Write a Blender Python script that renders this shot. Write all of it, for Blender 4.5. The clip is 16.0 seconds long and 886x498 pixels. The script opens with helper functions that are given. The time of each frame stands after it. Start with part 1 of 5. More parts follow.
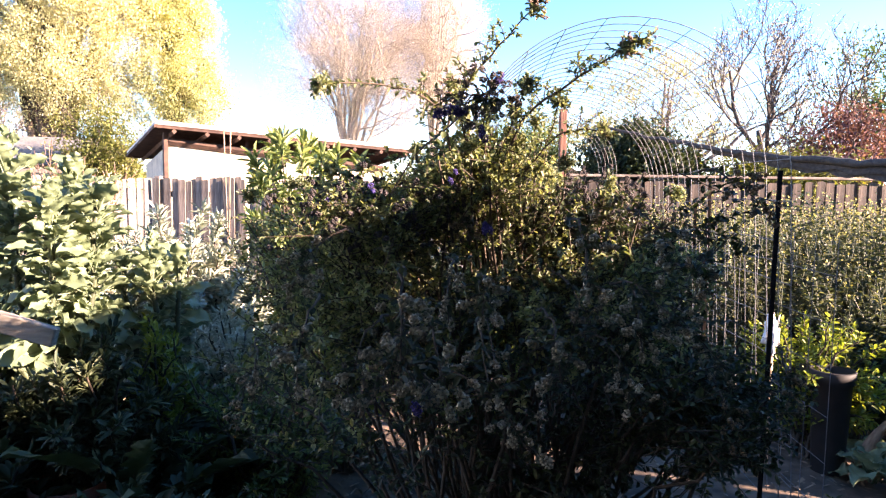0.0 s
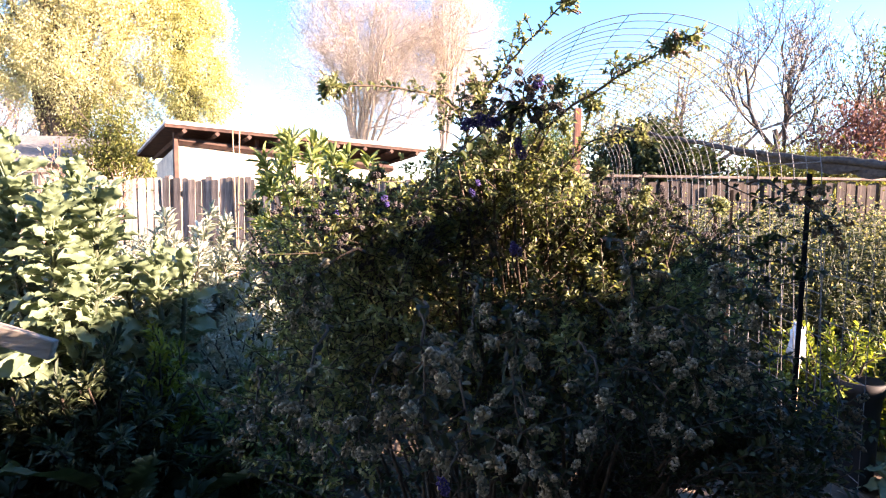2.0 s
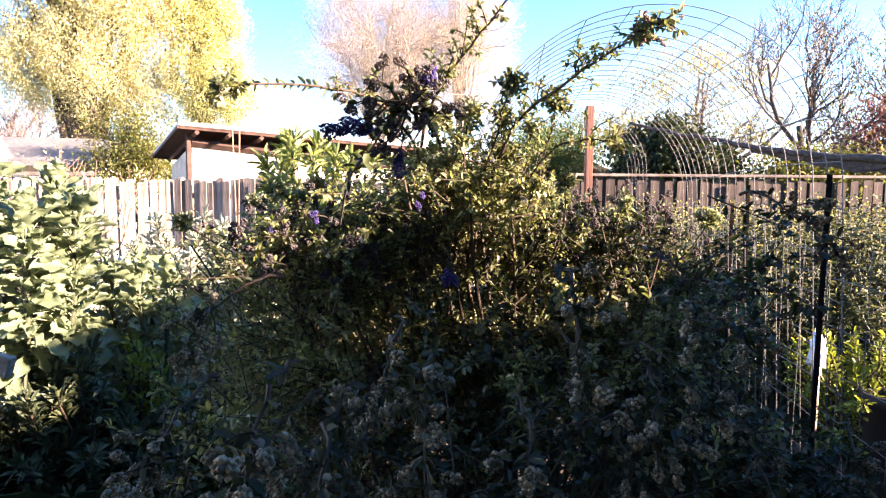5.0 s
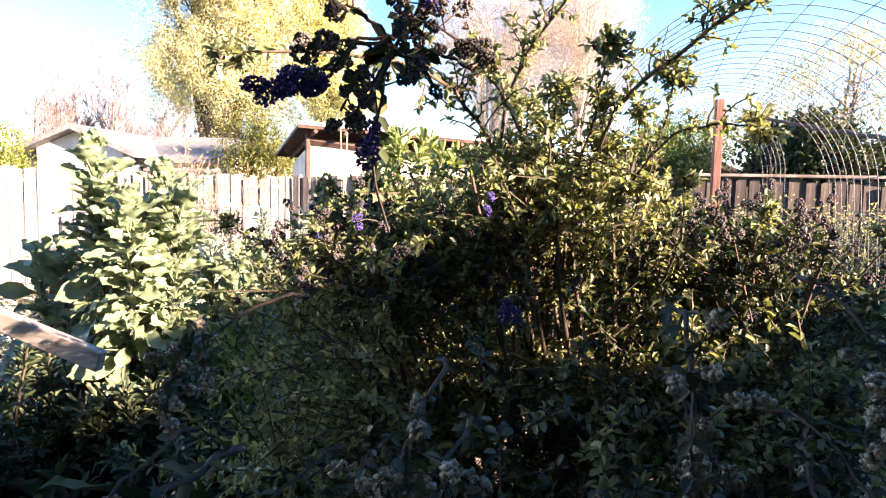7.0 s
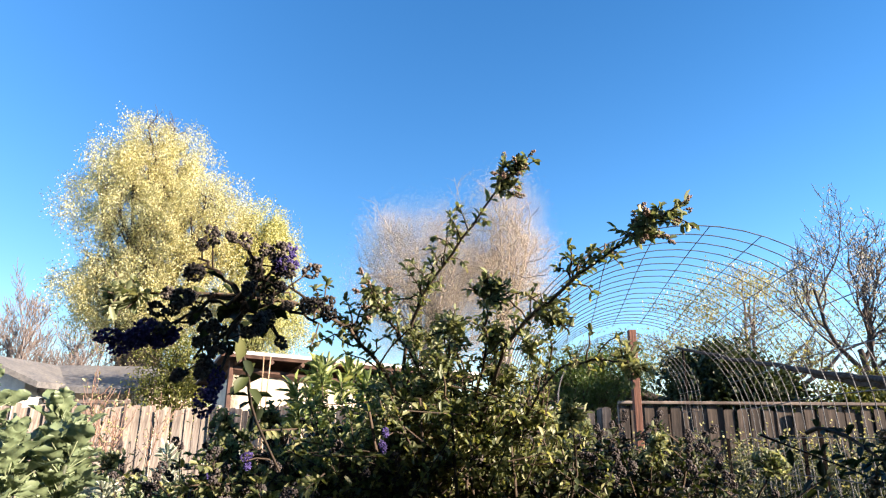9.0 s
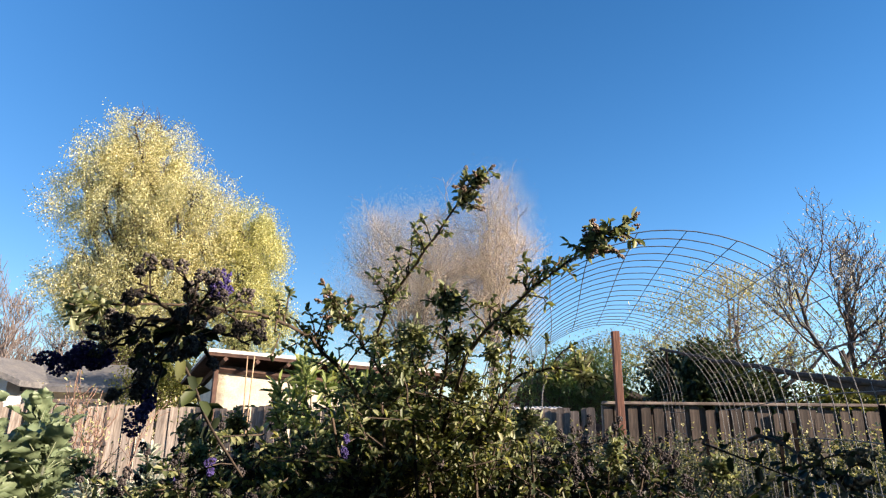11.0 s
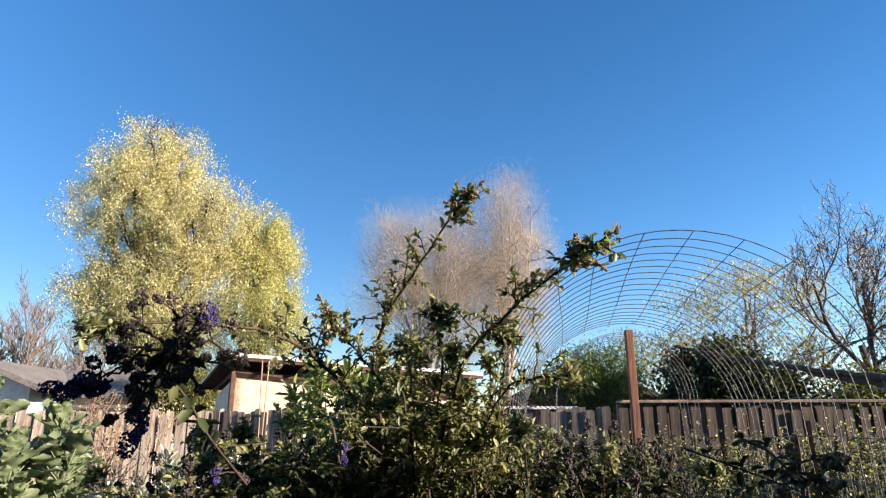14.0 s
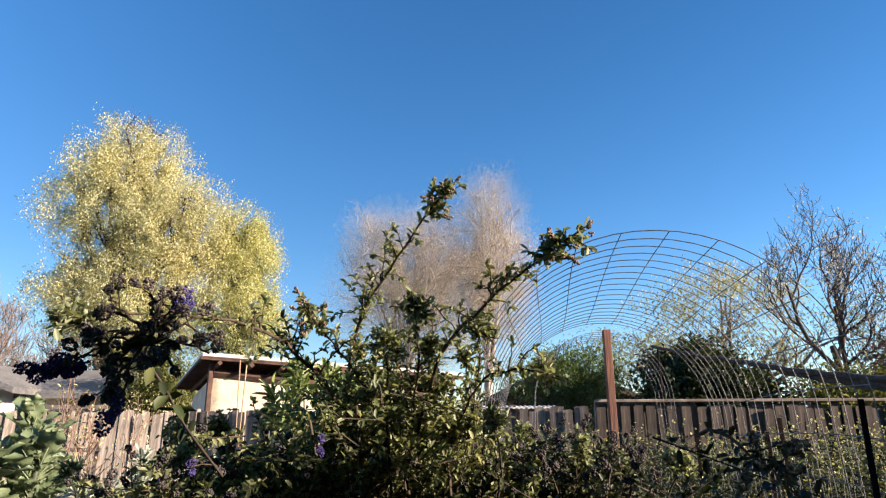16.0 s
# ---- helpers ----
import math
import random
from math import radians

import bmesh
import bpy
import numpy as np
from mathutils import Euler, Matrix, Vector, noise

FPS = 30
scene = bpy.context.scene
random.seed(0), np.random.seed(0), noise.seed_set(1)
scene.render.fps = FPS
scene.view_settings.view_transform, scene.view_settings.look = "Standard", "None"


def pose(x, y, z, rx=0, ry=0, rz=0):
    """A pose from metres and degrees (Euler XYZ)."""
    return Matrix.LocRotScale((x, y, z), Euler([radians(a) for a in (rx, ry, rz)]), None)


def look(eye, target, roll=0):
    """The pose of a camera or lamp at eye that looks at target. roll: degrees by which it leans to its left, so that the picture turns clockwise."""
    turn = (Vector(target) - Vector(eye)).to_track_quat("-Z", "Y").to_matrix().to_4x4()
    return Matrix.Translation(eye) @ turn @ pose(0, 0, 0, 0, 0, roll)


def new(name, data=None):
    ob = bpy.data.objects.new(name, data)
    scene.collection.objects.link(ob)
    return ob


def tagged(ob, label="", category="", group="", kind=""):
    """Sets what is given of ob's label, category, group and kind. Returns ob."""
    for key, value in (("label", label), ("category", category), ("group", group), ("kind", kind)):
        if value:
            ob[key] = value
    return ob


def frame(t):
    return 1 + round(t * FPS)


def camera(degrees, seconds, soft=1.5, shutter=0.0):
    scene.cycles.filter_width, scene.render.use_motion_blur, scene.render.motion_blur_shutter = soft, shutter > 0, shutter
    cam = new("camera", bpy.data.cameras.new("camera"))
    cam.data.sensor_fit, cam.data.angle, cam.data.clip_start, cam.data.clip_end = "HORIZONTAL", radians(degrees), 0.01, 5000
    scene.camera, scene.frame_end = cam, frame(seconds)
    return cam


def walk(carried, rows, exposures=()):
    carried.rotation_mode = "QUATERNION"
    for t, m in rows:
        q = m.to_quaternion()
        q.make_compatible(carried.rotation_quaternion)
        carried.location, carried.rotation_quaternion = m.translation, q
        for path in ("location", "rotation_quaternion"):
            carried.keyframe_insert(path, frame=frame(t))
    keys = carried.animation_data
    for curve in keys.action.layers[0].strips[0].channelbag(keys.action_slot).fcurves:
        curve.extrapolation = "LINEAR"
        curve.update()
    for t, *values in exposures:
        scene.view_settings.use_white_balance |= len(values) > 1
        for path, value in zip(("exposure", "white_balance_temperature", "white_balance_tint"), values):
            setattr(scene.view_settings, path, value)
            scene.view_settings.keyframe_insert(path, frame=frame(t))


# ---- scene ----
cam = camera(70.95, 16.0, soft=1.25)

# seconds, x, y, z, yaw, pitch, roll
PATH = [
    (0.0, 0.000, 0.000, 1.550, 0.06, -4.46, 0.81),
    (0.5, 0.009, -0.009, 1.553, 1.05, -4.45, 0.76),
    (1.0, 0.011, 0.014, 1.552, 1.17, -4.49, 0.84),
    (1.5, 0.002, 0.066, 1.560, 0.80, -4.59, 0.92),
    (2.0, -0.019, 0.108, 1.576, 0.97, -4.61, 0.89),
    (2.5, -0.041, 0.142, 1.594, 1.52, -4.60, 1.00),
    (3.0, -0.020, 0.157, 1.593, 3.19, -4.64, 0.86),
    (3.5, 0.036, 0.187, 1.596, 3.14, -4.51, 0.75),
    (4.0, 0.096, 0.226, 1.595, 2.72, -4.56, 0.60),
    (6.5, 0.095, 0.375, 1.612, 4.20, -5.17, 0.75),
    (7.0, 0.130, 0.460, 1.605, 13.17, -5.01, 1.40),
    (7.5, 0.124, 0.476, 1.600, 23.05, 9.25, -1.50),
    (8.0, 0.152, 0.460, 1.606, 14.52, 15.26, -0.80),
    (8.5, 0.158, 0.455, 1.608, 10.06, 15.97, 0.30),
    (9.0, 0.176, 0.440, 1.612, 7.26, 15.87, 0.75),
    (9.5, 0.200, 0.434, 1.617, 6.00, 15.88, 0.90),
    (12.0, 0.222, 0.414, 1.621, 6.95, 15.76, 0.60),
    (12.5, 0.234, 0.414, 1.619, 8.48, 15.81, 0.29),
    (13.0, 0.237, 0.404, 1.622, 8.35, 15.78, 0.05),
    (13.5, 0.240, 0.391, 1.626, 8.03, 15.74, 0.10),
    (14.0, 0.243, 0.391, 1.630, 7.55, 15.83, 0.12),
    (14.5, 0.244, 0.391, 1.628, 7.15, 15.90, 0.18),
    (15.0, 0.247, 0.386, 1.629, 6.66, 15.76, 0.10),
    (15.5, 0.248, 0.380, 1.627, 6.33, 15.68, 0.10),
    (16.0, 0.249, 0.383, 1.619, 5.69, 15.88, -0.05),
]


def aim(x, y, z, yaw, pitch, roll):
    return pose(x, y, z, 0, 0, yaw) @ pose(0, 0, 0, 90 + pitch) @ pose(0, 0, 0, 0, 0, roll)


walk(cam, [(r[0], aim(*r[1:])) for r in PATH],
     exposures=[(0.0, 3.1, 7600, 35), (4.0, 3.1, 7600, 35), (6.9, 3.16, 7600, 33), (7.4, 3.25, 7800, 22), (7.7, 2.95, 7700, 20), (8.0, 2.6, 7700, 16), (8.4, 2.25, 7400, 18),
                (9.0, 2.0, 7100, 18), (9.7, 1.78, 7100, 18), (12.0, 1.58, 7100, 19), (16.0, 1.55, 7100, 19)])

# ---- light ----
SUN_AZ, SUN_EL = 106.0, 19.5
world = bpy.data.worlds.new("sky")
scene.world = world
world.use_nodes = True
wn = world.node_tree
for n in list(wn.nodes):
    wn.nodes.remove(n)
sky = wn.nodes.new("ShaderNodeTexSky")
sky.sky_type, sky.sun_disc = "NISHITA", False
sky.sun_elevation, sky.sun_rotation = radians(SUN_EL), radians(-SUN_AZ)
sky.air_density, sky.dust_density, sky.ozone_density = 1.0, 0.15, 4.0
back = wn.nodes.new("ShaderNodeBackground")
back.inputs["Strength"].default_value = 0.08
wout = wn.nodes.new("ShaderNodeOutputWorld")
tone = wn.nodes.new("ShaderNodeHueSaturation")
tone.inputs["Saturation"].default_value = 1.24
wn.links.new(sky.outputs[0], tone.inputs["Color"])
wn.links.new(tone.outputs[0], back.inputs["Color"])
wn.links.new(back.outputs[0], wout.inputs["Surface"])

sun_data = bpy.data.lights.new("sun", "SUN")
sun_data.energy, sun_data.angle, sun_data.color = 5.0, radians(0.5), (1.0, 0.9, 0.75)
sun = new("sun", sun_data)
a, e = radians(SUN_AZ), radians(SUN_EL)
sun.matrix_world = look((0, 0, 0), (-math.sin(a) * math.cos(e), -math.cos(a) * math.cos(e), -math.sin(e)))

# ---- materials ----
R = np.random.RandomState(7)


def material(name):
    m = bpy.data.materials.new(name)
    m.use_nodes = True
    nt = m.node_tree
    return m, nt, nt.nodes["Principled BSDF"], nt.nodes["Material Output"]


def ramp(nt, source, stops):
    r = nt.nodes.new("ShaderNodeValToRGB")
    while len(r.color_ramp.elements) < len(stops):
        r.color_ramp.elements.new(0.5)
    for el, (p, c) in zip(r.color_ramp.elements, stops):
        el.position, el.color = p, (*c, 1)
    nt.links.new(source, r.inputs["Fac"])
    return r.outputs["Color"]


def noise_tex(nt, scale, detail=4.0, stretch=None):
    tc = nt.nodes.new("ShaderNodeTexCoord")
    n = nt.nodes.new("ShaderNodeTexNoise")
    n.inputs["Scale"].default_value, n.inputs["Detail"].default_value = scale, detail
    if stretch:
        mp = nt.nodes.new("ShaderNodeMapping")
        mp.inputs["Scale"].default_value = stretch
        nt.links.new(tc.outputs["Object"], mp.inputs["Vector"])
        nt.links.new(mp.outputs["Vector"], n.inputs["Vector"])
    else:
        nt.links.new(tc.outputs["Object"], n.inputs["Vector"])
    return n.outputs["Fac"]


def mix_rgb(nt, fac, a, b, mode="MIX"):
    x = nt.nodes.new("ShaderNodeMix")
    x.data_type, x.blend_type = "RGBA", mode
    for sock, val in ((x.inputs["Factor"], fac), (x.inputs["A"], a), (x.inputs["B"], b)):
        if isinstance(val, bpy.types.NodeSocket):
            nt.links.new(val, sock)
        elif isinstance(val, (tuple, list)):
            sock.default_value = (*val, 1)
        else:
            sock.default_value = val
    return x.outputs["Result"]


def bump(nt, bsdf, height, strength=0.4, dist=0.01):
    b = nt.nodes.new("ShaderNodeBump")
    b.inputs["Strength"].default_value, b.inputs["Distance"].default_value = strength, dist
    nt.links.new(height, b.inputs["Height"])
    nt.links.new(b.outputs["Normal"], bsdf.inputs["Normal"])


def leaf_mat(name, stops, rough=0.5, trans=0.35, glow=1.4, large=3.0, warm=0.45):
    """Leaves: each island its own tone, clumps drift in colour, light passes through."""
    m, nt, p, out = material(name)
    geo = nt.nodes.new("ShaderNodeNewGeometry")
    col = ramp(nt, geo.outputs["Random Per Island"], stops)
    drift = ramp(nt, noise_tex(nt, large, 2.0), [(0.3, (0.72, 0.76, 0.7)), (0.7, (1.12, 1.08, 1.0))])
    col = mix_rgb(nt, 1.0, col, drift, "MULTIPLY")
    nt.links.new(col, p.inputs["Base Color"])
    p.inputs["Roughness"].default_value = rough
    tr = nt.nodes.new("ShaderNodeBsdfTranslucent")
    bright = mix_rgb(nt, 1.0, col, (glow * 1.1, glow * 1.05, glow * warm), "MULTIPLY")
    nt.links.new(bright, tr.inputs["Color"])
    mx = nt.nodes.new("ShaderNodeMixShader")
    mx.inputs[0].default_value = trans
    nt.links.new(p.outputs[0], mx.inputs[1])
    nt.links.new(tr.outputs[0], mx.inputs[2])
    nt.links.new(mx.outputs[0], out.inputs["Surface"])
    return m


def solid_mat(name, c1, c2, scale=8.0, rough=0.8, metal=0.0, stretch=None, bumps=0.4, vary=0.0, dist=0.01, detail=6.0):
    """Two tones by noise at two scales, with relief; vary: difference from piece to piece."""
    m, nt, p, out = material(name)
    f = noise_tex(nt, scale, detail, stretch)
    col = ramp(nt, f, [(0.35, c1), (0.68, c2)])
    big = ramp(nt, noise_tex(nt, scale * 0.13, 3.0), [(0.35, (0.78, 0.78, 0.8)), (0.65, (1.1, 1.08, 1.04))])
    col = mix_rgb(nt, 1.0, col, big, "MULTIPLY")
    if vary:
        oi = nt.nodes.new("ShaderNodeObjectInfo")
        v = ramp(nt, oi.outputs["Random"], [(0.0, (1 - vary,) * 3), (1.0, (1 + vary * 0.6, 1 + vary * 0.55, 1 + vary * 0.45))])
        col = mix_rgb(nt, 1.0, col, v, "MULTIPLY")
    nt.links.new(col, p.inputs["Base Color"])
    p.inputs["Roughness"].default_value, p.inputs["Metallic"].default_value = rough, metal
    if bumps:
        bump(nt, p, f, bumps, dist)
    return m


# one bush, two leaf tones: shade in the first, youth and sunlight in the second
M_BUSH = leaf_mat("shaded_ceanothus_leaf", [(0.0, (0.012, 0.02, 0.009)), (0.6, (0.026, 0.04, 0.017)), (0.9, (0.05, 0.07, 0.025)), (1.0, (0.1, 0.11, 0.04))], 0.55, 0.2, 1.7, 4.0)
M_SHOOT = leaf_mat("sunlit_young_leaf", [(0.0, (0.07, 0.092, 0.046)), (0.5, (0.16, 0.19, 0.095)), (1.0, (0.34, 0.345, 0.2))], 0.45, 0.36, 1.6, 6.0, 0.52)
M_SEED = leaf_mat("spent_bloom", [(0.0, (0.11, 0.085, 0.07)), (0.5, (0.23, 0.175, 0.125)), (1.0, (0.38, 0.295, 0.2))], 0.85, 0.15, 1.0, 9.0)
M_GREYLEAF = leaf_mat("greyish_leaf", [(0.0, (0.028, 0.037, 0.02)), (0.6, (0.058, 0.068, 0.038)), (1.0, (0.13, 0.125, 0.075))], 0.65, 0.2, 1.2, 6.0)
M_DULL = leaf_mat("faded_bloom", [(0.0, (0.06, 0.05, 0.056)), (0.5, (0.125, 0.108, 0.112)), (1.0, (0.23, 0.2, 0.185))], 0.85, 0.15, 1.0, 9.0, 0.9)
M_PALESEED = leaf_mat("pale_spent_bloom", [(0.0, (0.17, 0.145, 0.105)), (0.5, (0.32, 0.27, 0.2)), (1.0, (0.55, 0.48, 0.36))], 0.85, 0.1, 1.0, 9.0)
M_BUD = leaf_mat("reddish_bud", [(0.0, (0.16, 0.09, 0.08)), (0.6, (0.28, 0.19, 0.16)), (1.0, (0.4, 0.32, 0.26))], 0.7, 0.2, 1.0, 9.0)
M_MAUVE = leaf_mat("mauve_seed_head", [(0.0, (0.03, 0.025, 0.032)), (0.5, (0.062, 0.052, 0.06)), (1.0, (0.12, 0.1, 0.1))], 0.85, 0.12, 1.0, 9.0, 0.9)
M_TIP = leaf_mat("shoot_tip_leaf", [(0.0, (0.12, 0.155, 0.09)), (0.5, (0.22, 0.255, 0.155)), (1.0, (0.4, 0.42, 0.28))], 0.5, 0.35, 1.3, 6.0, 0.6)
M_PURPLE = leaf_mat("purple_bloom", [(0.0, (0.036, 0.026, 0.13)), (0.5, (0.075, 0.054, 0.26)), (1.0, (0.18, 0.13, 0.45))], 0.7, 0.3, 1.2, 9.0, 1.3)
M_KALE = leaf_mat("collard_leaf", [(0.0, (0.075, 0.12, 0.068)), (0.6, (0.16, 0.21, 0.125)), (1.0, (0.3, 0.35, 0.23))], 0.48, 0.22, 1.2, 14.0, 0.8)
bump(M_KALE.node_tree, M_KALE.node_tree.nodes["Principled BSDF"], noise_tex(M_KALE.node_tree, 70.0, 3.0), 0.5, 0.004)
M_SAGE = leaf_mat("sage_leaf", [(0.0, (0.25, 0.29, 0.23)), (0.6, (0.42, 0.45, 0.38)), (1.0, (0.6, 0.61, 0.54))], 0.7, 0.2, 1.1, 3.0, 0.8)
M_CITRUS = leaf_mat("glossy_leaf", [(0.0, (0.07, 0.11, 0.035)), (0.6, (0.19, 0.24, 0.09)), (1.0, (0.42, 0.45, 0.24))], 0.35, 0.3, 1.5, 3.0, 0.5)
# artichokes and herbs of the shaded corner: part of the shade is in this colour
M_ARTI = leaf_mat("shaded_thistle_leaf", [(0.0, (0.02, 0.034, 0.014)), (0.6, (0.045, 0.065, 0.028)), (1.0, (0.11, 0.13, 0.07))], 0.6, 0.15, 1.2, 4.0)
M_WEED = leaf_mat("weed_leaf", [(0.0, (0.022, 0.034, 0.018)), (0.6, (0.052, 0.066, 0.036)), (0.9, (0.11, 0.12, 0.065)), (1.0, (0.2, 0.195, 0.1))], 0.6, 0.32, 1.4, 1.2, 0.6)
M_HERB = leaf_mat("soft_herb_leaf", [(0.0, (0.05, 0.09, 0.025)), (0.6, (0.11, 0.16, 0.05)), (1.0, (0.22, 0.26, 0.09))], 0.6, 0.3, 1.3, 2.0)
M_YELLOW = leaf_mat("yellow_bloom", [(0.0, (0.36, 0.34, 0.13)), (1.0, (0.5, 0.47, 0.22))], 0.6, 0.3, 1.2, 2.0, 0.7)
M_LIME = leaf_mat("lime_leaf", [(0.0, (0.13, 0.18, 0.03)), (1.0, (0.28, 0.32, 0.07))], 0.5, 0.35, 1.5, 5.0)
M_GOLD = leaf_mat("golden_leaf", [(0.0, (0.39, 0.38, 0.19)), (0.5, (0.6, 0.58, 0.34)), (1.0, (0.84, 0.81, 0.6))], 0.6, 0.35, 1.1, 0.35, 0.72)
M_GOLDGREEN = leaf_mat("yellow_green_leaf", [(0.0, (0.33, 0.35, 0.14)), (0.5, (0.53, 0.53, 0.25)), (1.0, (0.78, 0.76, 0.48))], 0.6, 0.35, 1.1, 0.35, 0.62)
M_HAZE = leaf_mat("catkin_leaf", [(0.0, (0.54, 0.44, 0.44)), (0.5, (0.66, 0.57, 0.55)), (1.0, (0.64, 0.63, 0.47))], 0.7, 0.3, 1.1, 0.25, 0.8)
M_PALE = leaf_mat("pale_leaf", [(0.0, (0.4, 0.38, 0.2)), (0.6, (0.54, 0.5, 0.28)), (1.0, (0.64, 0.58, 0.38))], 0.6, 0.3, 1.1, 0.4)
M_DARKGREEN = leaf_mat("evergreen_leaf", [(0.0, (0.02, 0.035, 0.015)), (1.0, (0.055, 0.075, 0.03))], 0.5, 0.2, 1.2, 0.7)
M_MIDGREEN = leaf_mat("acacia_leaf", [(0.0, (0.05, 0.1, 0.035)), (1.0, (0.13, 0.19, 0.07))], 0.5, 0.3, 1.3, 0.8)
M_RED = leaf_mat("red_leaf", [(0.0, (0.12, 0.055, 0.07)), (1.0, (0.28, 0.15, 0.175))], 0.6, 0.3, 1.2, 0.8)
M_OLIVE = leaf_mat("olive_leaf", [(0.0, (0.1, 0.12, 0.03)), (1.0, (0.22, 0.22, 0.06))], 0.6, 0.3, 1.2, 0.5)

M_BARK = solid_mat("bark", (0.05, 0.036, 0.027), (0.12, 0.09, 0.07), 30, 0.9, bumps=0.7)
M_DARKBARK = solid_mat("dark_bark", (0.025, 0.019, 0.016), (0.065, 0.05, 0.042), 30, 0.9, bumps=0.7)
M_TWIG = solid_mat("twig_bark", (0.04, 0.028, 0.02), (0.09, 0.064, 0.044), 60, 0.9)
M_REDTWIG = solid_mat("reddish_cane", (0.16, 0.09, 0.065), (0.3, 0.19, 0.14), 20, 0.8)
M_PALETWIG = solid_mat("pale_twig", (0.26, 0.22, 0.19), (0.4, 0.35, 0.31), 20, 0.9)
M_GREYTWIG = solid_mat("grey_twig", (0.13, 0.105, 0.1), (0.23, 0.19, 0.17), 8, 0.9)
M_STEM = solid_mat("green_stem", (0.03, 0.04, 0.02), (0.07, 0.085, 0.04), 40, 0.6)
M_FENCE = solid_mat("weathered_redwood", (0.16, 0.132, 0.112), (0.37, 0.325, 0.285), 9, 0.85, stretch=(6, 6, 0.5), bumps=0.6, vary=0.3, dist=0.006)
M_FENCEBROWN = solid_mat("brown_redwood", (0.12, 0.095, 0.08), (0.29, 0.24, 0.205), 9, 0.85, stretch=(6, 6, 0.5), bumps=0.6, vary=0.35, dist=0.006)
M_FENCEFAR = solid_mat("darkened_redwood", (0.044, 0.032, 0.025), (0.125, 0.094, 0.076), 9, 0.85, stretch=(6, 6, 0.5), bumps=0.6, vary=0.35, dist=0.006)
M_FENCEDARK = solid_mat("old_redwood_rail", (0.14, 0.105, 0.085), (0.3, 0.24, 0.2), 9, 0.85, stretch=(1, 1, 1), bumps=0.6, vary=0.25, dist=0.006)
M_REDWOOD = solid_mat("stained_post", (0.085, 0.032, 0.019), (0.16, 0.062, 0.037), 12, 0.75, stretch=(5, 5, 0.5), bumps=0.5, vary=0.1)
M_RAFTER = solid_mat("brown_timber", (0.05, 0.026, 0.02), (0.11, 0.06, 0.043), 10, 0.9, bumps=0.4, vary=0.2)
M_STUCCO = solid_mat("cream_stucco", (0.5, 0.43, 0.33), (0.62, 0.54, 0.43), 40, 0.9, bumps=0.5, dist=0.004)
M_WHITEWALL = solid_mat("white_house_paint", (0.7, 0.69, 0.67), (0.8, 0.79, 0.77), 20, 0.8, bumps=0.2)
M_ROOFMETAL = solid_mat("roof_sheet", (0.5, 0.48, 0.45), (0.68, 0.66, 0.62), 5, 0.6, bumps=0.2)
M_SHINGLE = solid_mat("grey_shingle", (0.11, 0.11, 0.115), (0.2, 0.195, 0.19), 14, 0.9, bumps=0.6, vary=0.2)
M_BROWNROOF = solid_mat("brown_shingle", (0.06, 0.045, 0.035), (0.13, 0.1, 0.08), 14, 0.9, bumps=0.6, vary=0.2)
M_WIRE = solid_mat("galvanised_wire", (0.09, 0.09, 0.094), (0.18, 0.176, 0.172), 30, 0.6, 0.3, bumps=0.1)
M_RUST = solid_mat("rusty_steel", (0.006, 0.004, 0.0035), (0.012, 0.008, 0.0065), 40, 0.9, 0.0, bumps=0.5)
M_RUST.node_tree.nodes["Principled BSDF"].inputs["Specular IOR Level"].default_value = 0.08
M_SHADE = solid_mat("shade_cloth", (0.028, 0.022, 0.019), (0.07, 0.056, 0.047), 30, 0.85, bumps=0.8)
M_SOIL = solid_mat("mulched_soil", (0.045, 0.03, 0.02), (0.16, 0.11, 0.075), 6, 0.95, bumps=1.0, dist=0.03, detail=10)
M_CHIP = solid_mat("wood_chip", (0.12, 0.075, 0.045), (0.3, 0.21, 0.14), 20, 0.9, bumps=0.3)
# near-black stands for the pot's backlit, shadowed side
M_POT = solid_mat("backlit_pot", (0.006, 0.004, 0.0035), (0.014, 0.009, 0.007), 12, 0.75, bumps=0.15)
M_TERRA = solid_mat("terracotta", (0.2, 0.07, 0.045), (0.3, 0.11, 0.07), 9, 0.85, bumps=0.3)
M_DRY = solid_mat("dry_leaf_sheath", (0.16, 0.085, 0.045), (0.36, 0.22, 0.13), 14, 0.8, stretch=(1, 6, 1), bumps=0.5)
M_BOARD = solid_mat("grey_board", (0.2, 0.17, 0.135), (0.34, 0.3, 0.25), 10, 0.85, stretch=(1, 6, 6), bumps=0.5)
M_WHITE = solid_mat("white_plastic", (0.72, 0.72, 0.72), (0.82, 0.82, 0.82), 5, 0.4, bumps=0.1)
M_CANE = solid_mat("bamboo_cane", (0.3, 0.2, 0.12), (0.48, 0.33, 0.2), 14, 0.6, stretch=(1, 1, 0.3), bumps=0.2)
# plaster of the unseen walls added to cast shade
M_PLASTER = solid_mat("plain_shade_wall", (0.3, 0.27, 0.23), (0.4, 0.36, 0.31), 6, 0.9, bumps=0.3)
M_GLASS, gnt, gp, gout = material("dark_window")
gp.inputs["Base Color"].default_value = (0.03, 0.035, 0.04, 1)
gp.inputs["Roughness"].default_value = 0.08


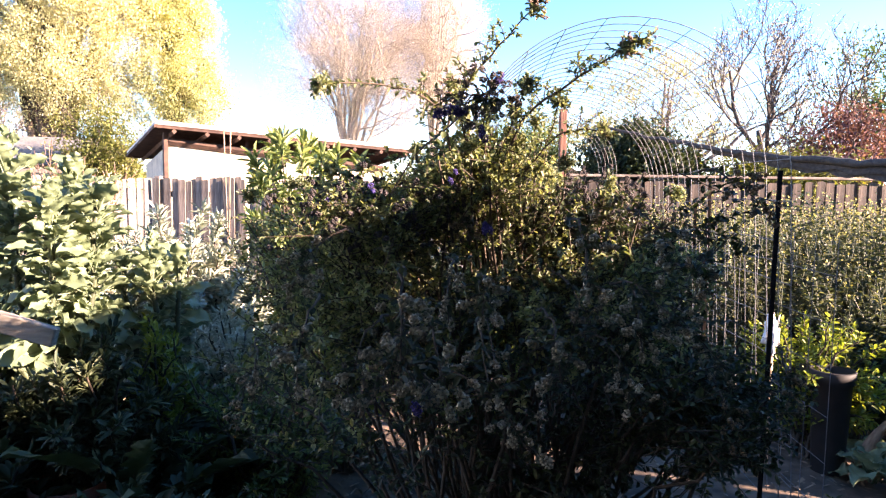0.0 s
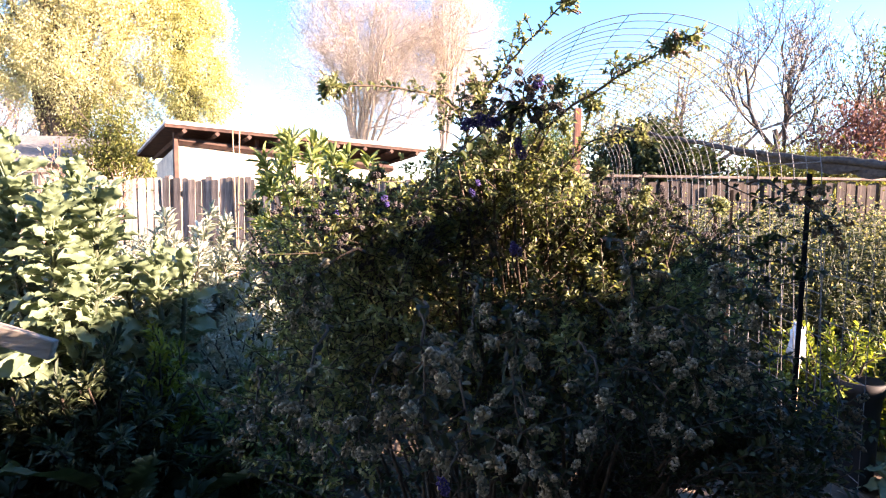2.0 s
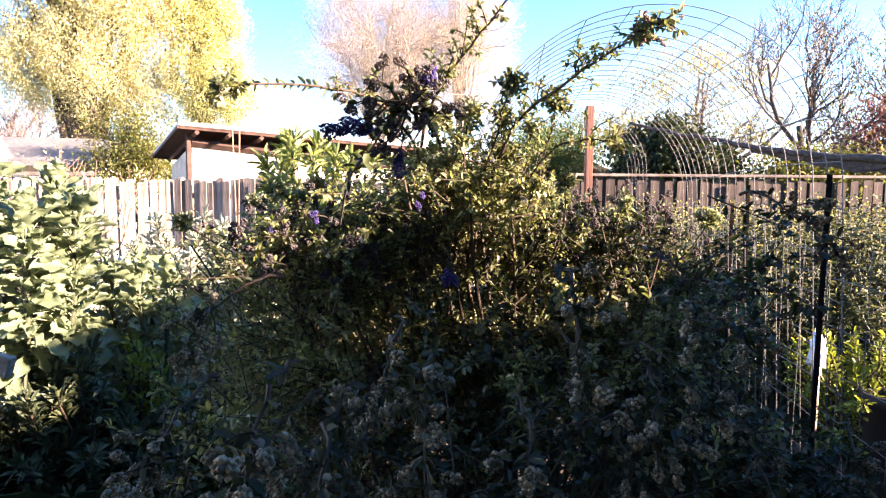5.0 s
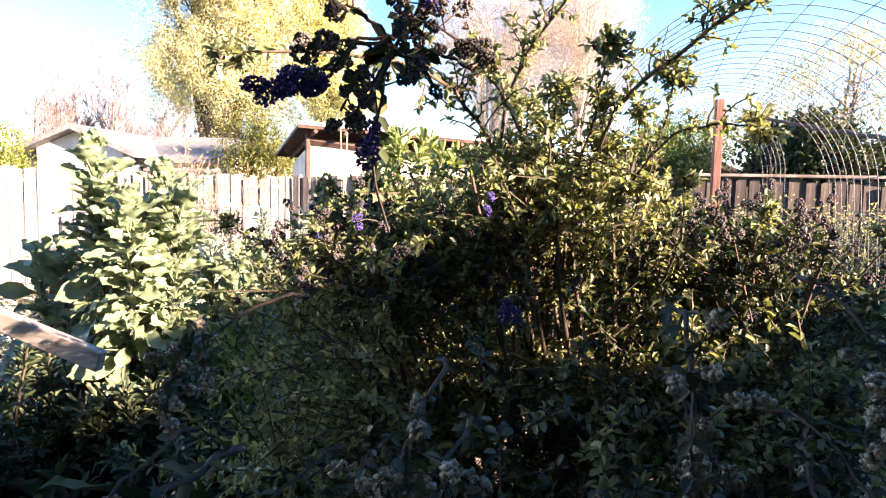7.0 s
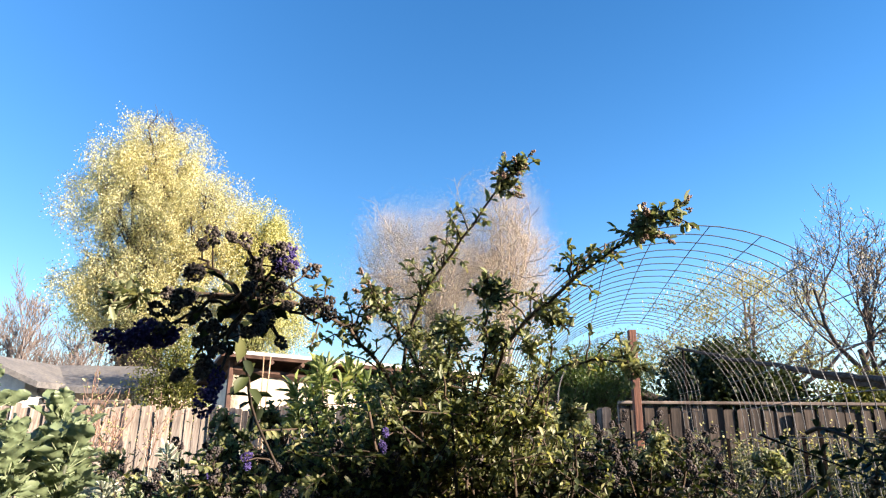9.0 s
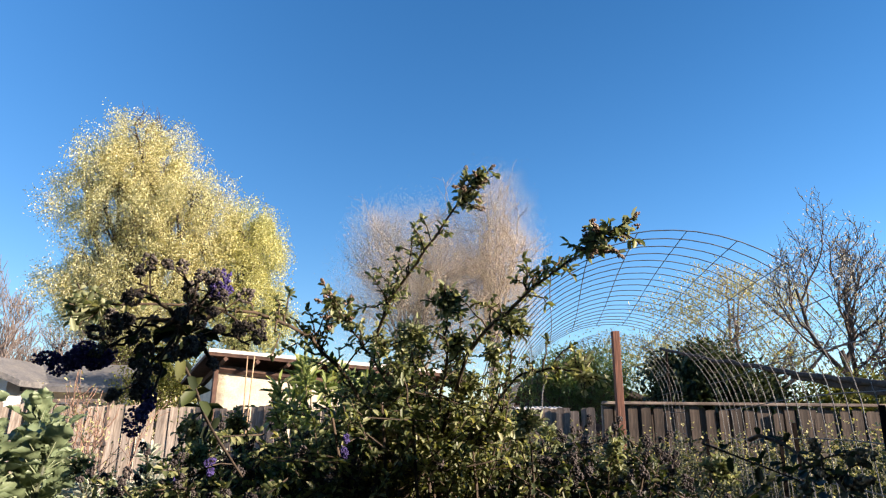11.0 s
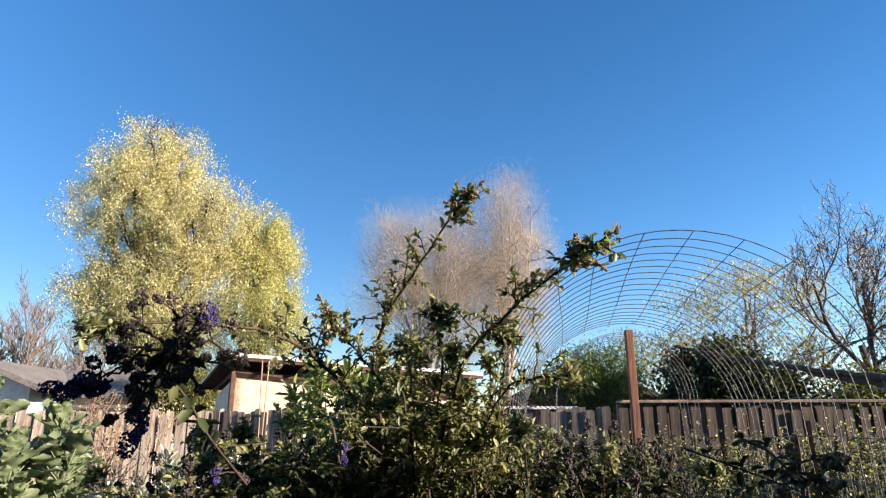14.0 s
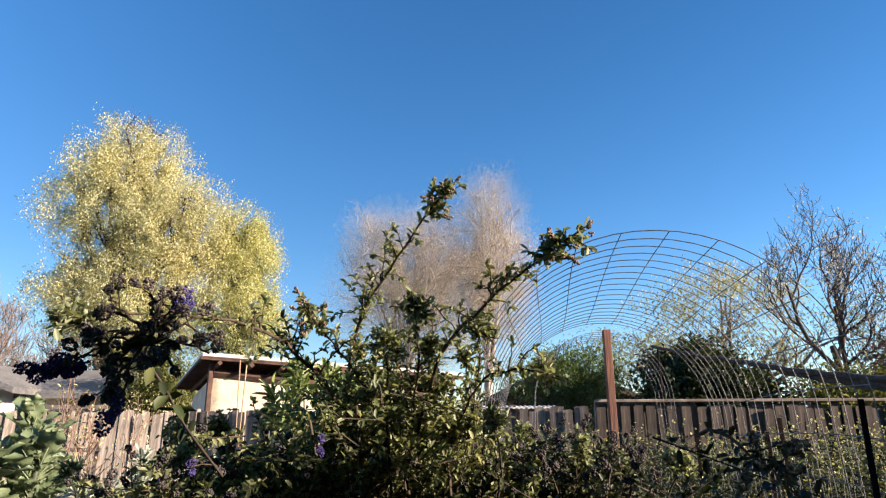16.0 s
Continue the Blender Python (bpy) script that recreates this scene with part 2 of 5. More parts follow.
# ---- geometry helpers ----
class Geo:
    """Triangles, gathered in blocks of numpy arrays."""

    def __init__(self):
        self.v, self.f, self.n = [], [], 0

    def add(self, v, f):
        v, f = np.asarray(v, float).reshape(-1, 3), np.asarray(f, int).reshape(-1, 3)
        self.v.append(v)
        self.f.append(f + self.n)
        self.n += len(v)

    def mesh(self, name, mat, smooth=True):
        me = bpy.data.meshes.new(name)
        v, f = np.concatenate(self.v), np.concatenate(self.f)
        me.vertices.add(len(v))
        me.vertices.foreach_set("co", v.astype(np.float32).ravel())
        me.loops.add(f.size)
        me.loops.foreach_set("vertex_index", f.astype(np.int32).ravel())
        me.polygons.add(len(f))
        me.polygons.foreach_set("loop_start", np.arange(0, f.size, 3, dtype=np.int32))
        me.polygons.foreach_set("use_smooth", np.full(len(f), smooth))
        me.update(calc_edges=True)
        me.materials.append(mat)
        return me


def part(name, geo, mat, parent=None, label="", smooth=True, m=None):
    """One mesh object, under its thing where one is given."""
    me = geo if isinstance(geo, bpy.types.Mesh) else geo.mesh(name, mat, smooth)
    ob = new(name, me)
    if m is not None:
        ob.matrix_basis = m
    ob.parent = parent
    return tagged(ob, label)


def thing(name, at, label, category, group="", kind=""):
    ob = new(name)
    ob.location = at
    ob.empty_display_size = 0.1
    return tagged(ob, label, category, group, kind)


def unit(v):
    v = np.asarray(v, float)
    return v / (np.linalg.norm(v, axis=-1, keepdims=True) + 1e-9)


def rand_dirs(n, rs=R):
    return unit(rs.normal(size=(n, 3)))


def tube(g, pts, radii, sides=5, cap=True):
    pts, radii = np.asarray(pts, float), np.broadcast_to(np.asarray(radii, float), (len(pts),))
    t = unit(np.gradient(pts, axis=0))
    ref = np.where(np.abs(t[:, 2:3]) > 0.92, np.array([[1.0, 0, 0]]), np.array([[0, 0, 1.0]]))
    x = unit(np.cross(t, ref))
    for i in range(1, len(x)):
        c = x[i - 1] - t[i] * (x[i - 1] @ t[i])
        x[i] = c / (np.linalg.norm(c) + 1e-9)
    y = np.cross(t, x)
    ang = np.arange(sides) * 2 * np.pi / sides
    ring = pts[:, None] + radii[:, None, None] * (np.cos(ang)[None, :, None] * x[:, None] + np.sin(ang)[None, :, None] * y[:, None])
    f = []
    for i in range(len(pts) - 1):
        for j in range(sides):
            k = (j + 1) % sides
            a0, b0, c0, d0 = i * sides + j, i * sides + k, (i + 1) * sides + k, (i + 1) * sides + j
            f += [(a0, b0, c0), (a0, c0, d0)]
    if cap:
        for j in range(1, sides - 1):
            f += [(0, j + 1, j), ((len(pts) - 1) * sides, (len(pts) - 1) * sides + j, (len(pts) - 1) * sides + j + 1)]
    g.add(ring, f)


def box(g, x0, x1, y0, y1, z0, z1, m=None, bevel=0.0):
    """A block, with chamfered long edges if asked."""
    b = bmesh.new()
    bmesh.ops.create_cube(b, size=1.0)
    for v in b.verts:
        v.co = ((x0 + x1) / 2 + v.co.x * (x1 - x0), (y0 + y1) / 2 + v.co.y * (y1 - y0), (z0 + z1) / 2 + v.co.z * (z1 - z0))
    if bevel:
        bmesh.ops.bevel(b, geom=list(b.edges), offset=bevel, segments=1, affect="EDGES")
    bmesh.ops.triangulate(b, faces=list(b.faces))
    if m is not None:
        b.transform(m)
    b.verts.index_update()
    g.add([v.co[:] for v in b.verts], [[v.index for v in f.verts] for f in b.faces])
    b.free()


LEAF_F = np.array([(0, 1, 2), (0, 2, 3), (0, 3, 4), (0, 4, 5)])


def leaves(g, p, d, length, width, up=None, fold=0.3, droop=0.15, rs=R, plain=False):
    """Folded, drooping leaves at p along d."""
    p, d = np.asarray(p, float), unit(d)
    n = len(p)
    if n == 0:
        return
    length, width = np.broadcast_to(length, (n,))[:, None], np.broadcast_to(width, (n,))[:, None]
    side = unit(np.cross(d, rand_dirs(n, rs) * 0.6 + (np.array([0, 0, 1.0]) if up is None else up)))
    nor = np.cross(side, d)
    mid = p + d * length * 0.48
    if plain:
        v = np.stack([p, mid + side * width * 0.5 + nor * width * fold, p + d * length - nor * length * droop, mid - side * width * 0.5 + nor * width * fold], 1)
        g.add(v.reshape(-1, 3), (np.array([(0, 2, 1), (0, 3, 2)])[None] + (np.arange(n) * 4)[:, None, None]).reshape(-1, 3))
        return
    low, high = p + d * length * 0.28 - nor * length * droop * 0.1, p + d * length * 0.74 - nor * length * droop * 0.55
    lift = nor * width * fold
    v = np.stack([p, low + side * width * 0.42 + lift, high + side * width * 0.46 + lift, p + d * length - nor * length * droop,
                  high - side * width * 0.46 + lift, low - side * width * 0.42 + lift], 1)
    f = LEAF_F[None] + (np.arange(n) * 6)[:, None, None]
    g.add(v.reshape(-1, 3), f.reshape(-1, 3))


def sticks(g, a, b, r0, r1):
    """Many straight three-sided twigs at once."""
    a, b = np.asarray(a, float), np.asarray(b, float)
    d = unit(b - a)
    x = unit(np.cross(d, rand_dirs(len(a))))
    y = np.cross(d, x)
    v = []
    for p, r in ((a, r0), (b, r1)):
        for k in range(3):
            t = k * 2.0944
            v.append(p + (x * math.cos(t) + y * math.sin(t)) * r)
    v = np.stack(v, 1)
    f = np.array([(0, 1, 4), (0, 4, 3), (1, 2, 5), (1, 5, 4), (2, 0, 3), (2, 3, 5)])[None] + (np.arange(len(a)) * 6)[:, None, None]
    g.add(v.reshape(-1, 3), f.reshape(-1, 3))


def arc(a, b, n=8, lift=(0, 0, 0), wob=0.0, rs=R):
    """A bowed line from a to b."""
    a, b = np.asarray(a, float), np.asarray(b, float)
    t = np.linspace(0, 1, n)[:, None]
    p = a + (b - a) * t + np.asarray(lift, float) * (4 * t * (1 - t))
    if wob:
        w = rs.normal(size=(n, 3)) * wob
        w[0] = w[-1] = 0
        p = p + w
    return p


def along(pts, s):
    """Places and directions at the fractions s of a line."""
    pts = np.asarray(pts)
    q = np.clip(np.asarray(s), 0, 0.9999) * (len(pts) - 1)
    i = q.astype(int)
    return pts[i] + (pts[i + 1] - pts[i]) * (q - i)[:, None], unit(pts[i + 1] - pts[i])


def grow(base, direction, length, radius, levels, rs, spread=0.7, kids=4, shrink=0.62, upward=0.15, wob=0.12, lines=None, tips=None, level=0, first=0.35):
    """A branching skeleton: lines with radii, and the twigs' ends."""
    n = 6 if level == 0 else 5
    pts, d = [np.asarray(base, float)], unit(direction)
    for _ in range(n):
        d = unit(d + rs.normal(size=3) * wob + np.array([0, 0, upward]))
        pts.append(pts[-1] + d * length / n)
    end = radius * (0.5 if level < levels else 0.3)
    lines.append((np.array(pts), np.linspace(radius, end, len(pts)), level))
    if level >= levels:
        tips.append((np.array(pts)))
        return
    for k in range(kids):
        s = first + (1 - first) * (k + rs.uniform(0.2, 0.9)) / kids
        p, dd = along(pts, [min(s, 0.98)])
        o = rand_dirs(1, rs)[0]
        o = unit(o - dd[0] * (o @ dd[0]))
        grow(p[0], unit(dd[0] * (1 - spread * 0.5) + o * spread), length * shrink * rs.uniform(0.75, 1.15), radius * 0.55 * (1.1 - 0.3 * s),
             levels, rs, spread, kids, shrink, upward, wob, lines, tips, level + 1, 0.25)


def tree(name, base, height, crown_c, crown_r, label, leaf_mat_, bark, leaf_len, leaf_w, n_leaf, seed, trunk_r=0.2, levels=3, kids=5, spread=0.75,
         clump=0.25, category="tree", droop=0.0, upward=0.12, limbs=6, hang=0.0, gaps=0.0, gap_scale=1.6, lobes=None):
    """Trunk, limbs that reach into the crown, twigs and a loose crown of clumps."""
    rs = np.random.RandomState(seed)
    base, crown_c, crown_r = np.array(base, float), np.array(crown_c, float), np.array(crown_r, float)
    root = thing(name, base, label, category)
    wood, thin = Geo(), Geo()
    fork = base + (crown_c - base) * np.array([0.5, 0.5, 0.42])
    stem = arc(base, fork, 7, wob=trunk_r * 0.25, rs=rs)
    tube(wood, stem - base, np.linspace(trunk_r * 1.25, trunk_r * 0.8, 7), 9)
    tips = []
    for k in range(limbs):
        o = rand_dirs(1, rs)[0]
        o[2] = abs(o[2]) * 0.9 + 0.1
        goal = crown_c + o * crown_r * rs.uniform(0.35, 0.75)
        if lobes:
            lc, lr = np.array(lobes[k % len(lobes)][0]), np.array(lobes[k % len(lobes)][1])
            goal = lc + o * lr * rs.uniform(0.1, 0.55)
        start, _ = along(stem, [rs.uniform(0.6, 0.99)])
        ln = arc(start[0], goal, 8, (0, 0, 0.06 * np.linalg.norm(goal - start[0])), trunk_r * 0.3, rs)
        tube(wood, ln - base, np.linspace(trunk_r * 0.55, trunk_r * 0.12, 8), 6)
        for s in np.linspace(0.35, 1.0, kids):
            p, dd = along(ln, [s])
            lines = []
            grow(p[0], unit(dd[0] * 0.5 + rand_dirs(1, rs)[0]), np.mean(crown_r) * (0.25 if lobes else 0.55), trunk_r * 0.16, levels - 2, rs, spread, 4, 0.62, upward, 0.14, lines, tips)
            for lp, lr, lv in lines:
                tube(thin, lp - base, np.maximum(lr, 0.004), 4, False)
    part("trunk", wood, bark, root)
    tagged(part("fine_branchwork", thin, bark, root), kind="stuff")
    if n_leaf:
        g = Geo()
        tp = np.concatenate([t for t in tips])
        extra = rand_dirs(int(n_leaf / 60) + 1, rs) * crown_r * (rs.uniform(0.25, 1.0, (int(n_leaf / 60) + 1, 1)) ** 0.5) + crown_c
        cen = np.concatenate([tp, extra])
        rel = (cen - crown_c) / crown_r
        cen = cen[(rel ** 2).sum(1) < 1.08]
        if lobes:
            cen = []
            for lc, lr, share in lobes:
                m = int(n_leaf * share / 45)
                o = rand_dirs(m, rs)
                bulge = 1 + 0.13 * np.sin(o[:, :1] * 6 + o[:, 2:] * 4 + lc[0]) + 0.1 * np.sin(o[:, 1:2] * 9 - o[:, 2:] * 7)
                cen.append(np.array(lc) + o * np.array(lr) * (rs.uniform(0.15, 1.0, (m, 1)) ** 0.45) * bulge)
            cen = np.concatenate(cen)
        pick = cen[rs.randint(len(cen), size=n_leaf)]
        off = np.clip(rs.normal(size=(n_leaf, 3)), -1.7, 1.7) * clump * np.array([1, 1, 0.8])
        if hang:
            off[:, 2] -= np.abs(rs.normal(size=n_leaf)) * hang
        d = rand_dirs(n_leaf, rs)
        d[:, 2] -= droop
        q = (pick + off) * gap_scale
        x, y, z = q.T
        hole = np.sin(1.7 * x + 1.1 * y + 0.6 * z + 2 * np.sin(0.9 * z)) + np.sin(1.9 * y - 0.8 * x + 0.9 * z + 1.8 * np.sin(1.1 * x)) + np.sin(0.9 * x - 0.7 * y + 1.2 * z + 2 * np.sin(1.3 * x + 0.6 * y))
        keep = hole > -3 + 3 * gaps + rs.normal(size=n_leaf) * 0.25
        n_leaf = int(keep.sum())
        leaves(g, (pick + off)[keep] - base, d[keep], leaf_len * rs.uniform(0.6, 1.3, n_leaf), leaf_w * rs.uniform(0.7, 1.2, n_leaf), rs=rs, plain=True)
        tagged(part("crown", g, leaf_mat_, root), kind="stuff")
    return root


def bare_tree(name, base, height, label, bark, seed, radius=0.12, levels=4, kids=4, spread=0.7, shrink=0.62, upward=0.18, lean=(0, 0, 1), category="tree",
              thin_r=0.004, leaf=None, n_leaf=0, leaf_len=0.06, leaf_w=0.03, clump=0.05, wob=0.13, first=0.35):
    rs = np.random.RandomState(seed)
    root = thing(name, base, label, category)
    lines, tips = [], []
    grow((0, 0, 0), lean, height * 0.5, radius, levels, rs, spread, kids, shrink, upward, wob, lines, tips, 0, first)
    wood, thin = Geo(), Geo()
    for p, r, lv in lines:
        tube(wood if lv < 2 else thin, p, np.maximum(r, thin_r), 7 if lv < 2 else 4, False)
    part("trunk", wood, bark, root)
    tagged(part("fine_branchwork", thin, bark, root), kind="stuff")
    if n_leaf:
        g = Geo()
        tp = np.concatenate(tips)
        pick = tp[rs.randint(len(tp), size=n_leaf)] + rs.normal(size=(n_leaf, 3)) * clump
        leaves(g, pick, rand_dirs(n_leaf, rs), leaf_len * rs.uniform(0.6, 1.3, n_leaf), leaf_w, rs=rs)
        tagged(part("crown", g, leaf, root), kind="stuff")
    return root


# ---- ground ----
def ground_height(x, y):
    return 0.02 * np.sin(x * 1.3 + 0.4) + 0.02 * np.sin(y * 1.7) + 0.012 * np.sin(x * 3.1 + y * 2.3)


def make_ground():
    g = Geo()
    ax = np.concatenate([[-600, -200, -80, -40, -25], np.arange(-14, 14.01, 0.35), [25, 40, 80, 200, 600]])
    X, Y = np.meshgrid(ax, ax + 4)
    Zg = np.where((np.abs(X) < 15) & (np.abs(Y - 4) < 15), ground_height(X, Y), 0.0)
    n = len(ax)
    i, j = np.meshgrid(np.arange(n - 1), np.arange(n - 1))
    q = (j * n + i).ravel()
    g.add(np.stack([X, Y, Zg], -1).reshape(-1, 3), np.concatenate([np.stack([q, q + 1, q + n + 1], 1), np.stack([q, q + n + 1, q + n], 1)]))
    ob = part("ground", g, M_SOIL)
    tagged(ob, "brown mulched garden soil with wood chips", "ground", kind="structure")


make_ground()


def make_chips():
    rs = np.random.RandomState(3)
    g = Geo()
    n = 9000
    x, y = rs.uniform(-4.5, 4.5, n), rs.uniform(1.2, 8, n)
    L, W = rs.uniform(0.02, 0.07, n), rs.uniform(0.008, 0.02, n)
    a = rs.uniform(0, np.pi * 2, n)
    d = np.stack([np.cos(a), np.sin(a), rs.normal(size=n) * 0.25], 1)
    s = np.stack([-np.sin(a), np.cos(a), rs.normal(size=n) * 0.25], 1)
    c = np.stack([x, y, ground_height(x, y) + rs.uniform(0.004, 0.02, n)], 1)
    up = np.array([0, 0, 0.005])
    v = np.stack([c - d * L[:, None] / 2 - s * W[:, None] / 2, c + d * L[:, None] / 2 - s * W[:, None] / 3, c + d * L[:, None] / 2 + s * W[:, None] / 2,
                  c - d * L[:, None] / 2 + s * W[:, None] / 2, c + up], 1)
    f = np.array([(0, 1, 4), (1, 2, 4), (2, 3, 4), (3, 0, 4)])[None] + (np.arange(n) * 5)[:, None, None]
    g.add(v.reshape(-1, 3), f.reshape(-1, 3))
    tagged(part("wood_chips", g, M_CHIP, smooth=False), "loose brown wood chips scattered over the path", "mulch", kind="stuff")


make_chips()


# unseen house added behind the camera, whose shade lies over the near garden
def make_shade_house():
    g = Geo()
    box(g, -3.2, 9.0, -1.25, -1.0, 0, 2.75)
    tagged(part("shade_wall_south", g, M_PLASTER, smooth=False), "unseen plain plastered wall added behind the camera for shade", "wall", kind="structure")
    g = Geo()
    v = [(-3.6, -0.15, 2.66), (9.4, -0.15, 2.66), (9.4, -5.0, 4.4), (-3.6, -5.0, 4.4)]
    v += [(x, y, z + 0.14) for x, y, z in v]
    g.add(v, [(0, 2, 1), (0, 3, 2), (4, 5, 6), (4, 6, 7)] + [t for i in range(4) for t in ((i, (i + 1) % 4, (i + 1) % 4 + 4), (i, (i + 1) % 4 + 4, i + 4))])
    # unseen porch roof over the near path, added to hold off sky light
    box(g, -3.6, 1.6, -0.15, 0.85, 2.66, 2.76)
    tagged(part("roof_south", g, M_SHINGLE, smooth=False), "unseen shingled eave and porch roof added for shade", "roof", kind="structure")


make_shade_house()


def make_shade_wing():
    # unseen wall added as shade caster; step heights place the shade's upper edge
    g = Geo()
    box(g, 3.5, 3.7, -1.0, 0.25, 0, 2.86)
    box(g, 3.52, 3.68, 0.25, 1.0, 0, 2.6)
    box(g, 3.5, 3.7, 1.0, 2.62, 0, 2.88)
    tagged(part("shade_wall_east", g, M_PLASTER, smooth=False), "unseen plain plastered wall added to shade the garden", "wall", kind="structure")


make_shade_wing()


# ---- fences ----
def board_mesh(name, w, h, t, rs, mat):
    g = Geo()
    c = 0.03
    prof = [(-w / 2, 0), (w / 2, 0), (w / 2, h - c * rs.uniform(0.1, 0.5)), (w / 2 - c, h), (-w / 2 + c, h - c * rs.uniform(0, 0.3)), (-w / 2, h - c * rs.uniform(0.2, 0.9))]
    n = len(prof)
    v = [(x, -t / 2, z) for x, z in prof] + [(x, t / 2, z) for x, z in prof]
    f = [(0, i, i + 1) for i in range(1, n - 1)] + [(n, n + i + 1, n + i) for i in range(1, n - 1)]
    for i in range(n):
        k = (i + 1) % n
        f += [(i, n + i, n + k), (i, n + k, k)]
    g.add(v, f)
    return g.mesh(name, mat, False)


def fence(name, a, b, height, label, seed, pitch=0.104, w=0.108, post_every=2.4, recess=0.012, z_end=None, cap=False, mat=None):
    rs = np.random.RandomState(seed)
    mat = mat or M_FENCE
    a, b = np.array(a, float), np.array(b, float)
    length = np.linalg.norm(b - a)
    ang = math.degrees(math.atan2(b[1] - a[1], b[0] - a[0]))
    root = thing(name, (a[0], a[1], 0), label, "fence")
    root.rotation_euler = (0, 0, radians(ang))
    boards = [board_mesh("board", w, height + rs.uniform(-0.03, 0.03), 0.018, rs, mat) for _ in range(5)]
    dz = 0.0 if z_end is None else (z_end - height) / length
    x = w / 2
    while x < length:
        proud = recess if int(x / pitch + 0.1) % 2 else -0.012
        ob = part("board", boards[rs.randint(5)], mat, root,
                  m=pose(x + rs.normal() * 0.006, proud + rs.normal() * 0.003, dz * x + rs.normal() * 0.012, rs.normal() * 0.4, rs.normal() * 0.7, rs.normal() * 1.2))
        x += pitch
    for z in (0.3, height - 0.25):
        g = Geo()
        box(g, 0, length, recess + 0.023, recess + 0.063, z - 0.045, z + 0.045)
        part("rail", g, M_FENCEDARK, root, smooth=False)
    if cap:
        g = Geo()
        box(g, 0, length, -0.06, 0.07, height + 0.035, height + 0.07, bevel=0.006)
        part("cap_rail", g, M_FENCEDARK, root, smooth=False)
    post = Geo()
    box(post, -0.045, 0.045, -0.045, 0.045, 0, height + 0.03, bevel=0.006)
    pm = post.mesh("post", M_FENCEDARK, False)
    x = 0.05
    while x < length:
        part("post", pm, M_FENCEDARK, root, m=pose(x, recess + 0.08, 0, rs.normal() * 0.6, rs.normal() * 0.6, 0))
        x += post_every
    return root


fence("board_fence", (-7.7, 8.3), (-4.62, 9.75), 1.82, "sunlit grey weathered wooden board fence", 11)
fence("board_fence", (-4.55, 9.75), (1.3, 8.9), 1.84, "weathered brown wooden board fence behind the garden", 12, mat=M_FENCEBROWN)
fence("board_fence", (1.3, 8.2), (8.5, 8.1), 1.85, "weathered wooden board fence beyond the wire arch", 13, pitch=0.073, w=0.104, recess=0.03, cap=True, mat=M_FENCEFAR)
fence("board_fence", (-9.2, -1.0), (-7.8, 8.2), 1.85, "pale sunlit wooden board fence along the side", 14)


# added out of view to keep the low right-hand weeds in shade
fence("board_fence", (5.2, 4.4), (5.0, -1.0), 1.6, "unseen board fence added along the east side for shade", 15, mat=M_FENCEBROWN)


def make_sheet():
    """A strip of corrugated roofing laid along the top of the fence."""
    root = thing("roofing_sheet", (0.2, 9.1, 1.86), "white corrugated roofing strip along the fence top", "roofing sheet")
    g = Geo()
    n = 90
    x = np.linspace(-0.75, 0.72, n)
    z = 0.006 * np.sin(np.arange(n) * 1.6)
    top = np.stack([x, 0 * x - 0.1, z], 1)
    far = np.stack([x, 0 * x + 0.4, z + 0.03], 1)
    v = np.concatenate([top, far, top - (0, 0, 0.02), far - (0, 0, 0.02)])
    f = []
    for i in range(n - 1):
        f += [(i, i + 1, n + i + 1), (i, n + i + 1, n + i), (2 * n + i, 3 * n + i + 1, 2 * n + i + 1), (2 * n + i, 3 * n + i, 3 * n + i + 1), (i, 2 * n + i + 1, i + 1), (i, 2 * n + i, 2 * n + i + 1)]
    g.add(v, f)
    part("sheet", g, M_ROOFMETAL, root, smooth=False)


make_sheet()


